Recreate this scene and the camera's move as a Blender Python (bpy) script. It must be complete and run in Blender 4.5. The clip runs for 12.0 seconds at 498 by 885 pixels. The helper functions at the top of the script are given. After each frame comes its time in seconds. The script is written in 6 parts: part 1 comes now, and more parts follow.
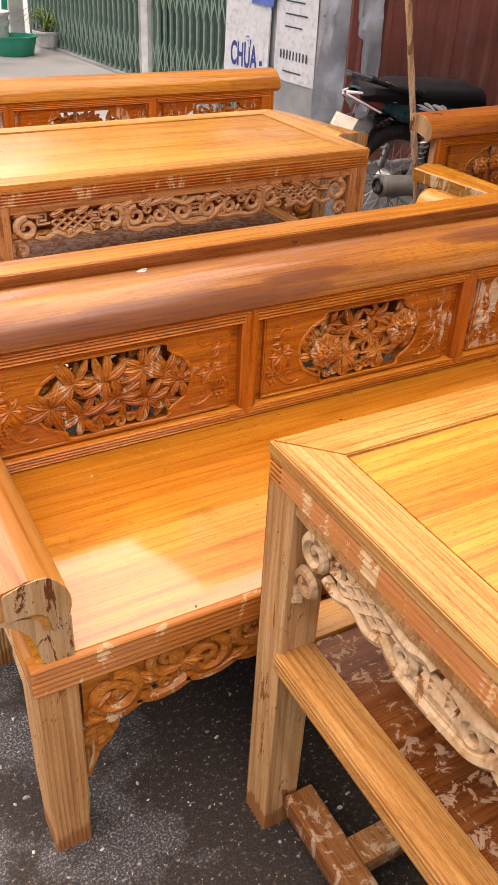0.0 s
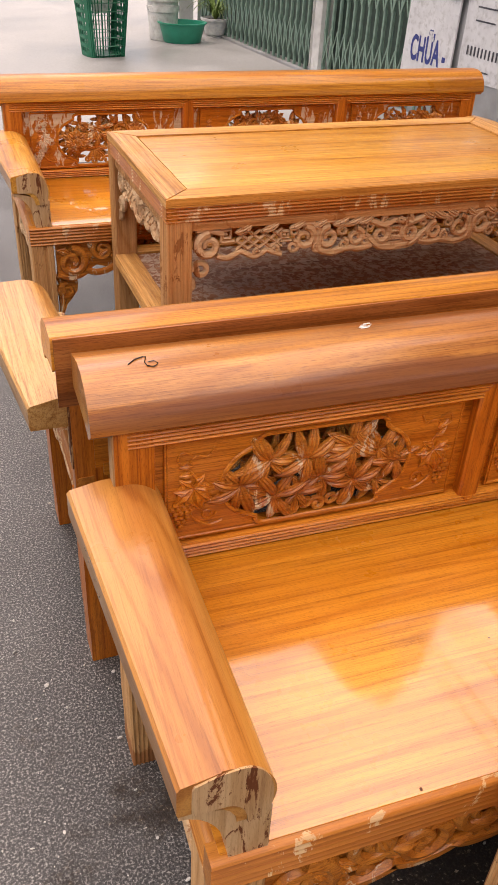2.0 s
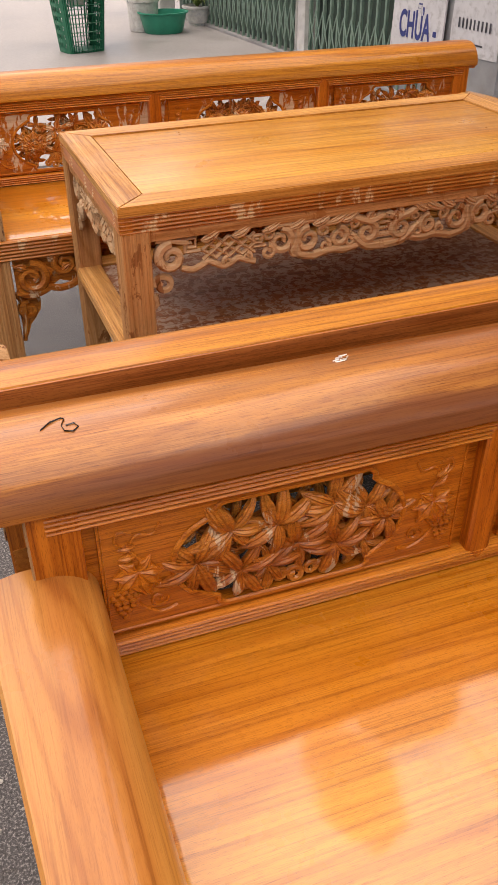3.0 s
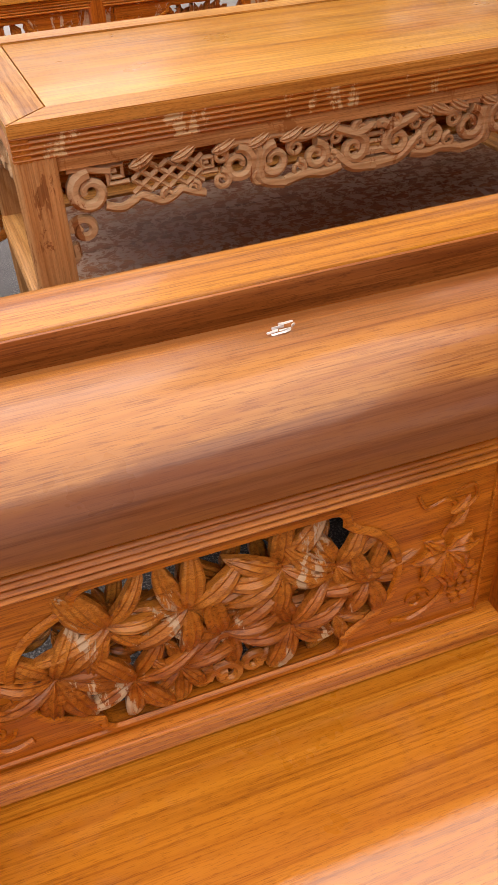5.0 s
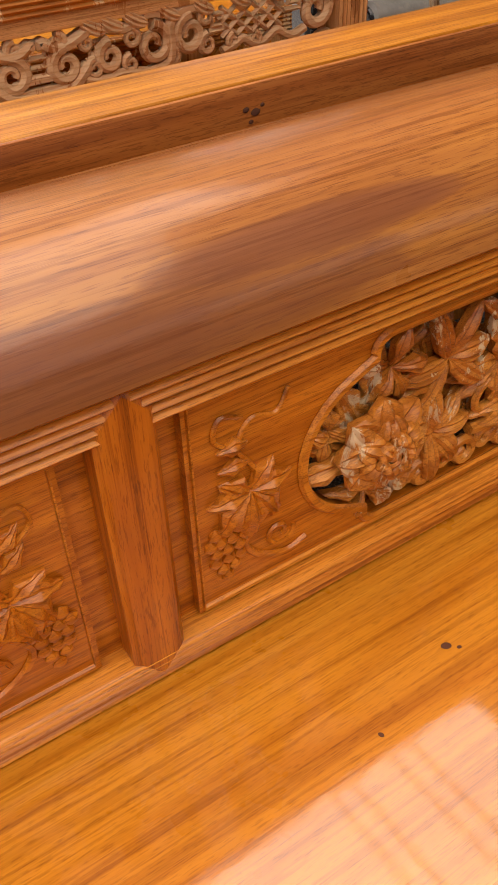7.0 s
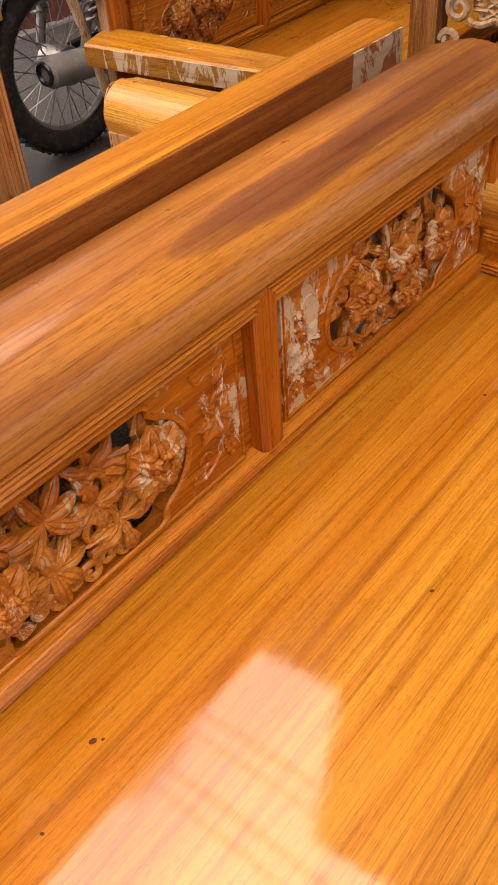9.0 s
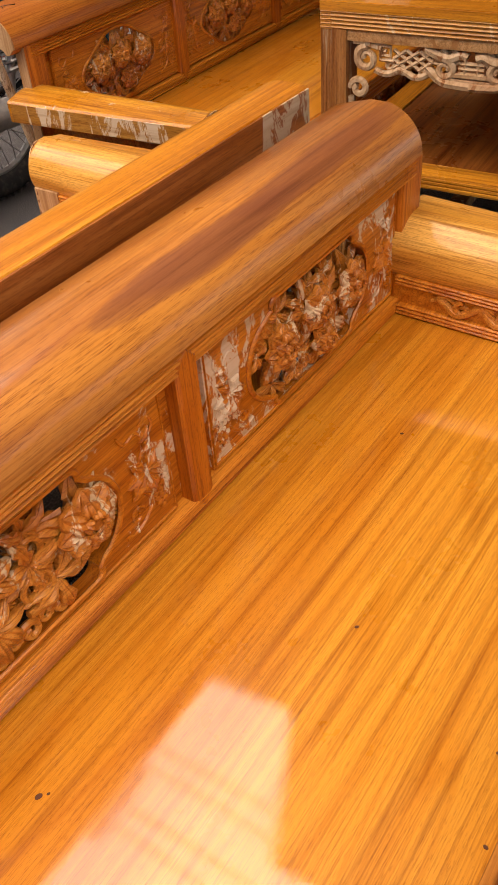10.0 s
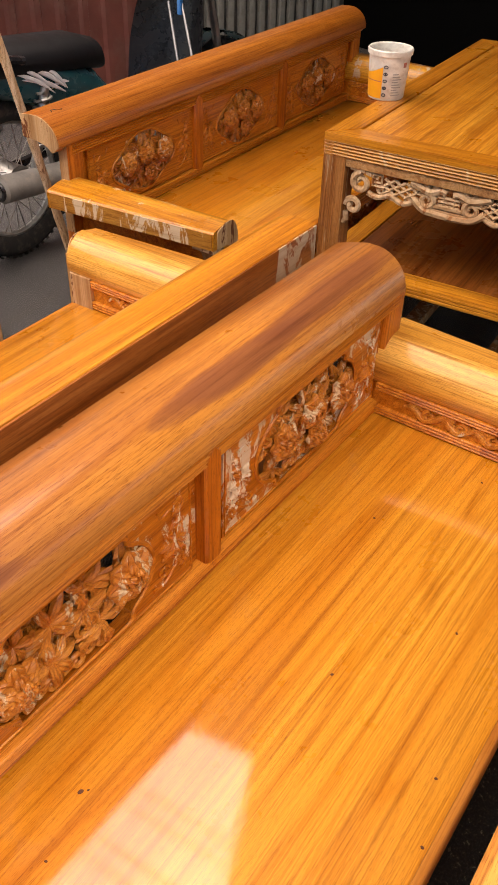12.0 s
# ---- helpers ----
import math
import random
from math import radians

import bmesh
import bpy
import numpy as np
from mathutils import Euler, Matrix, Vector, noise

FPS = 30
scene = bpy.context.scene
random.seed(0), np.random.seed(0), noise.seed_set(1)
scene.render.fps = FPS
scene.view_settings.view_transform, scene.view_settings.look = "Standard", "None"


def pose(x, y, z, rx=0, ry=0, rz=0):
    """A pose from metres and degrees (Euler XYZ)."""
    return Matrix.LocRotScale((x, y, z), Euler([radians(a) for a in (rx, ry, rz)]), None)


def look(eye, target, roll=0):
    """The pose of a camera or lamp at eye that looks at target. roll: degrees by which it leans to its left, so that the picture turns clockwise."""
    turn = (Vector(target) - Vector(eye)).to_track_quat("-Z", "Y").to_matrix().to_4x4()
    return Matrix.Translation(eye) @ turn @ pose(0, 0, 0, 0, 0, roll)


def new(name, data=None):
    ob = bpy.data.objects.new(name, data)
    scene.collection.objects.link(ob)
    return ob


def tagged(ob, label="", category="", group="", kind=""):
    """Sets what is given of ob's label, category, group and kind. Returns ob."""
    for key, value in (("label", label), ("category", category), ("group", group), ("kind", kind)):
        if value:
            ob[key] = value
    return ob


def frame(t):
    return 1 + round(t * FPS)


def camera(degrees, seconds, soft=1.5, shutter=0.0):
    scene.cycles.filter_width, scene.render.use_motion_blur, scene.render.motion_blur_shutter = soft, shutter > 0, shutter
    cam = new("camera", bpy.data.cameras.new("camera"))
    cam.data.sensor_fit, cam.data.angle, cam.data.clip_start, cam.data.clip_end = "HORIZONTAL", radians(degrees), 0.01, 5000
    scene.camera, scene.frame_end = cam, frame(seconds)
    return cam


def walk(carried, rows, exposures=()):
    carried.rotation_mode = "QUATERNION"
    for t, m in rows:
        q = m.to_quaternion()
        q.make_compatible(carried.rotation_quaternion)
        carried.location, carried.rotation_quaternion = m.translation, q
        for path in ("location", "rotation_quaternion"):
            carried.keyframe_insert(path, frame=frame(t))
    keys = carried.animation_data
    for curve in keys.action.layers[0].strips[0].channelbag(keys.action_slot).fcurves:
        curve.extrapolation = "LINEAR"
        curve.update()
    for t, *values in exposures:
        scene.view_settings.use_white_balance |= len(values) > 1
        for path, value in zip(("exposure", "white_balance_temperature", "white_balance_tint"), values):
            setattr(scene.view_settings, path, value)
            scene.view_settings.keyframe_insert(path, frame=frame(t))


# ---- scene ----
cam = camera(33.7, 12.0, soft=0.9)
PATH = [
    (0, (0.087, 0.008, 1.356), (0.929, 1.457, 0.265), 3.1),
    (0.5, (0.09, 0.013, 1.349), (0.89, 1.487, 0.259), 3.7),
    (1, (0.095, 0.074, 1.339), (0.721, 1.625, 0.242), 1.3),
    (1.5, (0.095, 0.211, 1.328), (0.649, 1.771, 0.205), 1.6),
    (2, (0.074, 0.374, 1.323), (0.658, 1.923, 0.201), 3.4),
    (2.5, (0.078, 0.451, 1.309), (0.662, 1.996, 0.18), 4.5),
    (3, (0.226, 0.581, 1.272), (0.777, 2.127, 0.13), -0.1),
    (3.5, (0.336, 0.657, 1.257), (0.872, 2.197, 0.099), -2.2),
    (3.7, (0.369, 0.672, 1.242), (0.949, 2.182, 0.065), -2.6),
    (5.3, (0.491, 0.939, 1.041), (0.964, 2.433, -0.201), -3.5),
    (5.5, (0.533, 0.954, 1.019), (1.024, 2.436, -0.231), -2.8),
    (6, (0.61, 0.974, 0.984), (1.13, 2.439, -0.275), -4.4),
    (6.5, (0.668, 0.983, 0.967), (1.368, 2.361, -0.303), -2.2),
    (7, (0.705, 0.98, 0.946), (1.514, 2.273, -0.347), -2.1),
    (7.5, (0.729, 0.965, 0.955), (1.564, 2.243, -0.338), -3.6),
    (7.7, (0.744, 0.951, 0.974), (1.633, 2.192, -0.318), -3.4),
    (9.3, (0.846, 0.806, 1.176), (1.944, 1.788, -0.176), -5.8),
    (9.5, (0.846, 0.799, 1.187), (1.959, 1.775, -0.158), -6.0),
    (10, (0.848, 0.792, 1.205), (2.033, 1.719, -0.112), -5.1),
    (10.5, (0.834, 0.786, 1.237), (2.07, 1.717, -0.03), -4.2),
    (11, (0.804, 0.781, 1.274), (2.086, 1.699, 0.044), -2.8),
    (11.5, (0.754, 0.777, 1.334), (2.042, 1.663, 0.088), -1.0),
    (12, (0.685, 0.756, 1.411), (1.982, 1.638, 0.171), 1.8),
]
EXPOSURES = [(0, 1.82, 7700, 21), (1.5, 1.66, 7700, 21), (2.5, 1.46, 7900, 21), (3.5, 1.33, 8000, 22), (5.5, 1.4, 7750, 19), (6.5, 1.58, 7850, 16), (7.5, 1.62, 8100, 18), (9.5, 1.78, 8250, 21), (12, 1.98, 8250, 20)]
walk(cam, [(t, look(eye, target, roll)) for t, eye, target, roll in PATH], EXPOSURES)

# ---- light ----
world = bpy.data.worlds.new("world")
scene.world = world
world.use_nodes = True
wn = world.node_tree
sky = wn.nodes.new("ShaderNodeTexSky")
sky.sky_type = "NISHITA"
sky.sun_disc = False
sky.sun_elevation, sky.sun_rotation = radians(80), radians(40)
sky.air_density, sky.dust_density, sky.ozone_density = 1.0, 0.7, 1.0
wn.links.new(sky.outputs[0], wn.nodes["Background"].inputs[0])
wn.nodes["Background"].inputs[1].default_value = 0.05
sun = new("sun", bpy.data.lights.new("sun", "SUN"))
sun.data.energy, sun.data.angle, sun.data.color = 2.55, radians(120), (1.0, 0.95, 0.905)
sun.matrix_world = look((1.1, 1.3, 9.8), (0, 0, 0))

# ---- mesh tools ----
def thing(name, m, label, category, group=""):
    ob = tagged(new(name), label, category, group)
    ob.empty_display_size = 0.1
    ob.matrix_basis = m
    return ob


def part(name, bm, material, parent=None, label="", kind="", category=""):
    """Links a bmesh as one mesh object, smooth but for its sharp edges."""
    bmesh.ops.recalc_face_normals(bm, faces=bm.faces)
    for f in bm.faces:
        f.smooth = True
    for e in bm.edges:
        if len(e.link_faces) == 2 and e.calc_face_angle(0) > radians(38):
            e.smooth = False
    me = bpy.data.meshes.new(name)
    bm.to_mesh(me)
    bm.free()
    me.materials.append(material)
    ob = new(name, me)
    ob.parent = parent
    return tagged(ob, label, category, "", kind)


AXES = {"x": lambda u, v, w: (w, u, v), "y": lambda u, v, w: (u, w, v), "z": lambda u, v, w: (u, v, w)}


def prism(bm, outline, axis, a, b, steps=1):
    """Sweeps a closed outline (u, v) along an axis: x takes (y, z), y takes (x, z), z takes (x, y)."""
    put = AXES[axis]
    rings = [[bm.verts.new(put(u, v, a + (b - a) * k / steps)) for u, v in outline] for k in range(steps + 1)]
    n = len(outline)
    for r, s in zip(rings, rings[1:]):
        for i in range(n):
            bm.faces.new((r[i], r[(i + 1) % n], s[(i + 1) % n], s[i]))
    bm.faces.new(rings[0])
    bm.faces.new(rings[-1][::-1])
    return bm


def box(bm, lo, hi, bevel=0.003):
    m = Matrix.LocRotScale([(p + q) / 2 for p, q in zip(lo, hi)], None, [abs(q - p) for p, q in zip(lo, hi)])
    made = bmesh.ops.create_cube(bm, size=1, matrix=m)["verts"]
    if bevel:
        edges = list({e for v in made for e in v.link_edges})
        bmesh.ops.bevel(bm, geom=edges, offset=bevel, segments=2, affect="EDGES", profile=0.6)
    return bm


def arc(cx, cy, rx, ry, a, b, n=8):
    return [(cx + rx * math.cos(radians(a + (b - a) * k / n)), cy + ry * math.sin(radians(a + (b - a) * k / n))) for k in range(n + 1)]


def reeds(face, top, bottom, n, depth, back, sign=1):
    """Outline of a moulded edge with n half-round reeds: face is the coordinate of the reeds' tips, sign points outward."""
    pts, h = [(back, top)], (top - bottom) / n
    for i in range(n):
        z = top - i * h
        for a in (0.04, 0.2, 0.5, 0.8, 0.96):
            pts.append((face - sign * depth * (1 - math.sin(math.pi * a)), z - h * a))
    return pts + [(back, bottom)]


def smooth(pts, n=5):
    """A soft curve through the given points."""
    pts = [Vector(p) for p in pts]
    out = []
    for i in range(len(pts) - 1):
        a, b, c, d = pts[max(0, i - 1)], pts[i], pts[i + 1], pts[min(len(pts) - 1, i + 2)]
        for k in range(n):
            t = k / n
            out.append(0.5 * (2 * b + (c - a) * t + (2 * a - 5 * b + 4 * c - d) * t * t + (3 * b - a - 3 * c + d) * t ** 3))
    return out + [pts[-1]]


def tube(bm, pts, r, flat=1.0, closed=False, sides=6, taper=None, plane="xz"):
    """A rounded rod along pts (3D). flat squashes it across the carving's plane (y)."""
    pts = [Vector(p) for p in pts]
    n, rings = len(pts), []
    for i, p in enumerate(pts):
        q0, q1 = pts[i - 1 if (i or closed) else 0], pts[(i + 1) % n if (i < n - 1 or closed) else i]
        d = (q1 - q0).normalized()
        up = Vector((0, 1, 0)) if plane == "xz" else Vector((1, 0, 0))
        if abs(d.dot(up)) > 0.9:
            up = Vector((0, 0, 1))
        s = d.cross(up).normalized()
        up = s.cross(d).normalized()
        rr = r * (taper(i / max(1, n - 1)) if taper else 1)
        rings.append([bm.verts.new(p + s * rr * math.cos(math.tau * k / sides) + up * rr * flat * math.sin(math.tau * k / sides)) for k in range(sides)])
    pairs = list(zip(rings, rings[1:])) + ([(rings[-1], rings[0])] if closed else [])
    for a, b in pairs:
        for k in range(sides):
            bm.faces.new((a[k], a[(k + 1) % sides], b[(k + 1) % sides], b[k]))
    if not closed:
        bm.faces.new(rings[0][::-1])
        bm.faces.new(rings[-1])


def leaf(bm, p, ang, length, width, lift, curl=0.25, y0=0.0, sy=-1, lobes=0):
    """A carved pointed leaf in the plane xz with a raised spine and fluted sides, rising by lift along -y."""
    c, s = math.cos(ang), math.sin(ang)
    n = 8
    ribs = ((-1.0, 0.0), (-0.68, 0.2), (-0.36, 0.05), (0.0, 0.42), (0.36, 0.05), (0.68, 0.2), (1.0, 0.0))
    cols = [[] for _ in ribs]
    for k in range(n + 1):
        t = k / n
        w = width * (0.1 + 2.05 * t ** 0.6 * (1 - t) ** 0.72) if k < n else width * 0.03
        if lobes:
            w *= 1 + 0.3 * math.cos(t * lobes * math.tau)
        bend = curl * length * t * t
        hgt = lift * math.sin(math.pi * min(1, t * 0.75 + 0.15))
        for (side, up), out in zip(ribs, cols):
            u, v = length * t, bend + side * w
            out.append(bm.verts.new((p[0] + u * c - v * s, y0 + sy * (hgt + up * w), p[1] + u * s + v * c)))
    for a, b in zip(cols, cols[1:]):
        for k in range(n):
            bm.faces.new((a[k], a[k + 1], b[k + 1], b[k]))
    rim = cols[0][::2] + cols[-1][::2][::-1]
    base = [bm.verts.new(v.co + Vector((0, -sy * 0.006, 0))) for v in rim]
    for i in range(len(rim) - 1):
        bm.faces.new((rim[i], rim[i + 1], base[i + 1], base[i]))


def spiral(cx, cz, r0, r1, a0, a1, y=0.0, n=22):
    return [(cx + (r0 + (r1 - r0) * k / n) * math.cos(radians(a0 + (a1 - a0) * k / n)), y,
             cz + (r0 + (r1 - r0) * k / n) * math.sin(radians(a0 + (a1 - a0) * k / n))) for k in range(n + 1)]


def blob(bm, p, r, squash=(1, 1, 1), sub=1):
    bmesh.ops.create_icosphere(bm, subdivisions=sub, radius=r, matrix=Matrix.LocRotScale(p, None, squash))

# ---- materials ----
def mat(name):
    m = bpy.data.materials.new(name)
    m.use_nodes = True
    return m, m.node_tree.nodes, m.node_tree.links, m.node_tree.nodes["Principled BSDF"]


def node(nodes, kind, **values):
    n = nodes.new(kind)
    for key, value in values.items():
        n.inputs[key].default_value = value
    return n


def ramp(nodes, links, source, stops, ease="LINEAR"):
    r = nodes.new("ShaderNodeValToRGB")
    r.color_ramp.interpolation = ease
    while len(r.color_ramp.elements) < len(stops):
        r.color_ramp.elements.new(0.5)
    for e, (at, c) in zip(r.color_ramp.elements, stops):
        e.position, e.color = at, (*c, 1) if len(c) == 3 else (c[0], c[0], c[0], 1)
    links.new(source, r.inputs[0])
    return r.outputs[0]


def mixed(nodes, links, fac, a, b, how="MIX"):
    n = nodes.new("ShaderNodeMix")
    n.data_type, n.blend_type = "RGBA", how
    for i, v in ((0, fac), (6, a), (7, b)):
        if isinstance(v, (int, float)):
            n.inputs[i].default_value = v
        elif isinstance(v, tuple):
            n.inputs[i].default_value = (*v, 1)
        else:
            links.new(v, n.inputs[i])
    return n.outputs[2]


def mapped(nodes, links, scale, offset=(0, 0, 0), source="Object", turn=(0, 0, 0)):
    co, mp = nodes.new("ShaderNodeTexCoord"), nodes.new("ShaderNodeMapping")
    mp.inputs["Scale"].default_value, mp.inputs["Location"].default_value = scale, offset
    mp.inputs["Rotation"].default_value = turn
    links.new(co.outputs[source], mp.inputs[0])
    return mp.outputs[0]


def noise_tex(nodes, links, vec, scale, detail=4, rough=0.55, distort=0.0):
    n = node(nodes, "ShaderNodeTexNoise", Scale=scale, Detail=detail, Roughness=rough, Distortion=distort)
    links.new(vec, n.inputs["Vector"])
    return n.outputs[0]


def bump(nodes, links, bsdf, height, strength, distance=0.002, onto=None):
    b = node(nodes, "ShaderNodeBump", Strength=strength, Distance=distance)
    links.new(height, b.inputs["Height"])
    if onto is not None:
        links.new(onto, b.inputs["Normal"])
    links.new(b.outputs[0], bsdf.inputs["Normal"])
    return b.outputs[0]


def wood(name, axis, pale, mid, dark, rough=0.3, coat=0.5, heart=0.0, heart_col=(0.12, 0.035, 0.012),
         bare=0.0, bare_col=(0.5, 0.3, 0.17), grain=1.0, seed=0.0, drip=1.0, span=None, film=0.05, lenses=(), streaks=0.5, spot=13, figure=0.5, wavy=0.1, dull=None, ior=1.52, fleck=0.45, fibre=0.085, foot=None):
    """Timber with long grain along an axis: wide figure, fine pores, darker heartwood, patches without lacquer.
    span: the stretch of x over which the bare patches set in."""
    m, nodes, links, bsdf = mat(name)
    def along(f, across=1.0):
        return {"x": (f, across, across), "y": (across, f, across), "z": (across, across, f)}[axis]
    wide = noise_tex(nodes, links, mapped(nodes, links, along(0.06), (seed, seed * 0.7, seed * 1.3)), 9, 4, 0.55, 0.5)
    bands = noise_tex(nodes, links, mapped(nodes, links, along(0.02), (seed, seed * 0.3, seed)), 85, 6, 0.7, 0.25)
    lines = noise_tex(nodes, links, mapped(nodes, links, along(0.014), (seed * 0.2, seed, 0)), 330, 4, 0.7, 0.15)
    pores = noise_tex(nodes, links, mapped(nodes, links, along(fibre), (seed, 0, 0)), 1000, 2, 0.6, 0.3)
    col = ramp(nodes, links, wide, [(0.32, dark), (0.47, mid), (0.64, pale)])
    fine = ramp(nodes, links, bands, [(0.36, (0.42, 0.28, 0.18)), (0.47, (0.86, 0.79, 0.7)), (0.54, (1.0, 1.0, 1.0))])
    col = mixed(nodes, links, min(1, 0.5 * grain), col, fine, "MULTIPLY")
    thin = ramp(nodes, links, lines, [(0.4, (0.42, 0.29, 0.18)), (0.49, (1.0, 1.0, 1.0))])
    col = mixed(nodes, links, min(1, 0.55 * grain), col, thin, "MULTIPLY")
    pore = ramp(nodes, links, pores, [(0.34, (0.24, 0.13, 0.07)), (0.46, (1.0, 1.0, 1.0))])
    col = mixed(nodes, links, min(1, fleck * grain), col, pore, "MULTIPLY")
    mids = noise_tex(nodes, links, mapped(nodes, links, along(0.016), (seed * 0.6, 0.3, seed)), 60, 5, 0.6, 0.3)
    col = mixed(nodes, links, streaks, col, ramp(nodes, links, mids, [(0.38, (0.58, 0.43, 0.28)), (0.5, (0.96, 0.94, 0.9)), (0.6, (1.0, 1.0, 1.0))]), "MULTIPLY")
    # growth rings cut flat: contour lines of a slow noise, running along the plank
    slow = noise_tex(nodes, links, mapped(nodes, links, along(0.07), (seed * 1.7, seed * 0.4, 1.0)), 5.0, 2, 0.4, 0.15)
    many = nodes.new("ShaderNodeMath")
    many.operation, many.inputs[1].default_value = "MULTIPLY", 190
    links.new(slow, many.inputs[0])
    rings = nodes.new("ShaderNodeMath")
    rings.operation = "SINE"
    links.new(many.outputs[0], rings.inputs[0])
    col = mixed(nodes, links, figure, col, ramp(nodes, links, rings.outputs[0], [(0.0, (1.0, 1.0, 1.0)), (0.6, (0.95, 0.91, 0.84)), (1.0, (0.74, 0.6, 0.42))]), "MULTIPLY")
    if lenses:
        # lens-shaped patches of dark heartwood on the crest: place along x, place round the roll, half length, half width
        sep = nodes.new("ShaderNodeSeparateXYZ")
        links.new(mapped(nodes, links, (1, 1, 1)), sep.inputs[0])

        def calc(how, a, b):
            n = nodes.new("ShaderNodeMath")
            n.operation = how
            for i, v in enumerate((a, b)):
                if isinstance(v, (int, float)):
                    n.inputs[i].default_value = v
                else:
                    links.new(v, n.inputs[i])
            return n.outputs[0]
        girth = calc("SUBTRACT", calc("ADD", sep.outputs[1], sep.outputs[2]), 1.176)
        wave = calc("MULTIPLY", calc("SUBTRACT", noise_tex(nodes, links, mapped(nodes, links, along(0.12)), 22, 6, 0.65, 0.8), 0.5), 1.5)
        for cx, cw, rx, rw in lenses:
            du = calc("DIVIDE", calc("SUBTRACT", sep.outputs[0], cx), rx)
            dw = calc("DIVIDE", calc("SUBTRACT", girth, cw), rw)
            d = calc("ADD", calc("ADD", calc("MULTIPLY", du, du), calc("MULTIPLY", dw, dw)), wave)
            lens = ramp(nodes, links, d, [(0.4, (0.8,) * 3), (0.8, (0.5,) * 3), (0.95, (0.0,) * 3)])
            col = mixed(nodes, links, lens, col, mixed(nodes, links, 0.7, heart_col, fine, "MULTIPLY"))
    if heart:
        streak = ramp(nodes, links, noise_tex(nodes, links, mapped(nodes, links, along(0.22, 1.5), (seed + 3.1, 0.4, 0.2)), 5, 5, 0.6, 1.0),
                      [(0.42, (0, 0, 0)), (0.49, (heart * 0.55,) * 3), (0.6, (heart,) * 3)])
        col = mixed(nodes, links, streak, col, mixed(nodes, links, 0.6, heart_col, thin, "MULTIPLY"))
    gloss = node(nodes, "ShaderNodeValue")
    gloss.outputs[0].default_value = rough
    rough_out, coat_out = gloss.outputs[0], None
    if bare:
        pv = mapped(nodes, links, (1, 1, 0.35 * drip), (seed + 7.7, 1.3, 0))
        spots = noise_tex(nodes, links, pv, spot, 8, 0.72, 0.6)
        if span:
            axis_x = nodes.new("ShaderNodeSeparateXYZ")
            links.new(mapped(nodes, links, (1, 1, 1)), axis_x.inputs[0])
            rng = nodes.new("ShaderNodeMapRange")
            for i, v in enumerate((span[0], span[1], -0.25, 0.03), 1):
                rng.inputs[i].default_value = v
            links.new(axis_x.outputs[0], rng.inputs[0])
            add = nodes.new("ShaderNodeMath")
            links.new(spots, add.inputs[0])
            links.new(rng.outputs[0], add.inputs[1])
            spots = add.outputs[0]
        patch = ramp(nodes, links, spots, [(0.62 - bare * 0.3, (0, 0, 0)), (0.64 - bare * 0.3, (1, 1, 1))])
        raw = mixed(nodes, links, 0.5, bare_col, fine, "MULTIPLY")
        col = mixed(nodes, links, patch, col, raw)
        rough_out = ramp(nodes, links, patch, [(0, (rough,) * 3), (1, (0.75,) * 3)])
        coat_out = ramp(nodes, links, patch, [(0, (coat,) * 3), (1, (0.0,) * 3)])
    if foot:
        # old lacquer that the foot was dipped in, with a ragged edge: height and colour
        high = nodes.new("ShaderNodeSeparateXYZ")
        links.new(mapped(nodes, links, (1, 1, 1)), high.inputs[0])
        ragged = node(nodes, "ShaderNodeMath")
        ragged.operation, ragged.inputs[1].default_value = "MULTIPLY_ADD", 0.5 / foot[0]
        links.new(high.outputs[2], ragged.inputs[0])
        links.new(noise_tex(nodes, links, mapped(nodes, links, (1, 1, 0.4)), 45, 6, 0.75), ragged.inputs[2])
        col = mixed(nodes, links, ramp(nodes, links, ragged.outputs[0], [(0.86, (0.85,) * 3), (0.97, (0, 0, 0))]), col, mixed(nodes, links, 0.5, foot[1], fine, "MULTIPLY"))
    links.new(col, bsdf.inputs["Base Color"])
    smudge = noise_tex(nodes, links, mapped(nodes, links, (1, 1, 1)), 7, 5, 0.65)
    rmix = node(nodes, "ShaderNodeMapRange")
    for i, v in enumerate((0.35, 0.65, 0.75, 1.3), 1):
        rmix.inputs[i].default_value = v
    links.new(smudge, rmix.inputs[0])
    mul = nodes.new("ShaderNodeMath")
    mul.operation = "MULTIPLY"
    links.new(rough_out, mul.inputs[0])
    links.new(rmix.outputs[0], mul.inputs[1])
    links.new(mul.outputs[0], bsdf.inputs["Roughness"])
    bsdf.inputs["Coat Weight"].default_value = coat
    if coat_out is not None:
        links.new(coat_out, bsdf.inputs["Coat Weight"])
    bsdf.inputs["Coat Roughness"].default_value = film
    bsdf.inputs["Coat IOR"].default_value = ior
    bsdf.inputs["Specular IOR Level"].default_value = 0.22
    if dull:
        # a smear rubbed dull: centre and half sizes on the plank
        where = nodes.new("ShaderNodeVectorMath")
        where.operation = "LENGTH"
        cx, cy, rx, ry = dull
        links.new(mapped(nodes, links, (1 / rx, 1 / ry, 0), (-cx / rx, -cy / ry, 0)), where.inputs[0])
        edge = nodes.new("ShaderNodeMath")
        links.new(where.outputs["Value"], edge.inputs[0])
        links.new(noise_tex(nodes, links, mapped(nodes, links, along(0.6)), 30, 6, 0.7), edge.inputs[1])
        half = nodes.new("ShaderNodeMath")
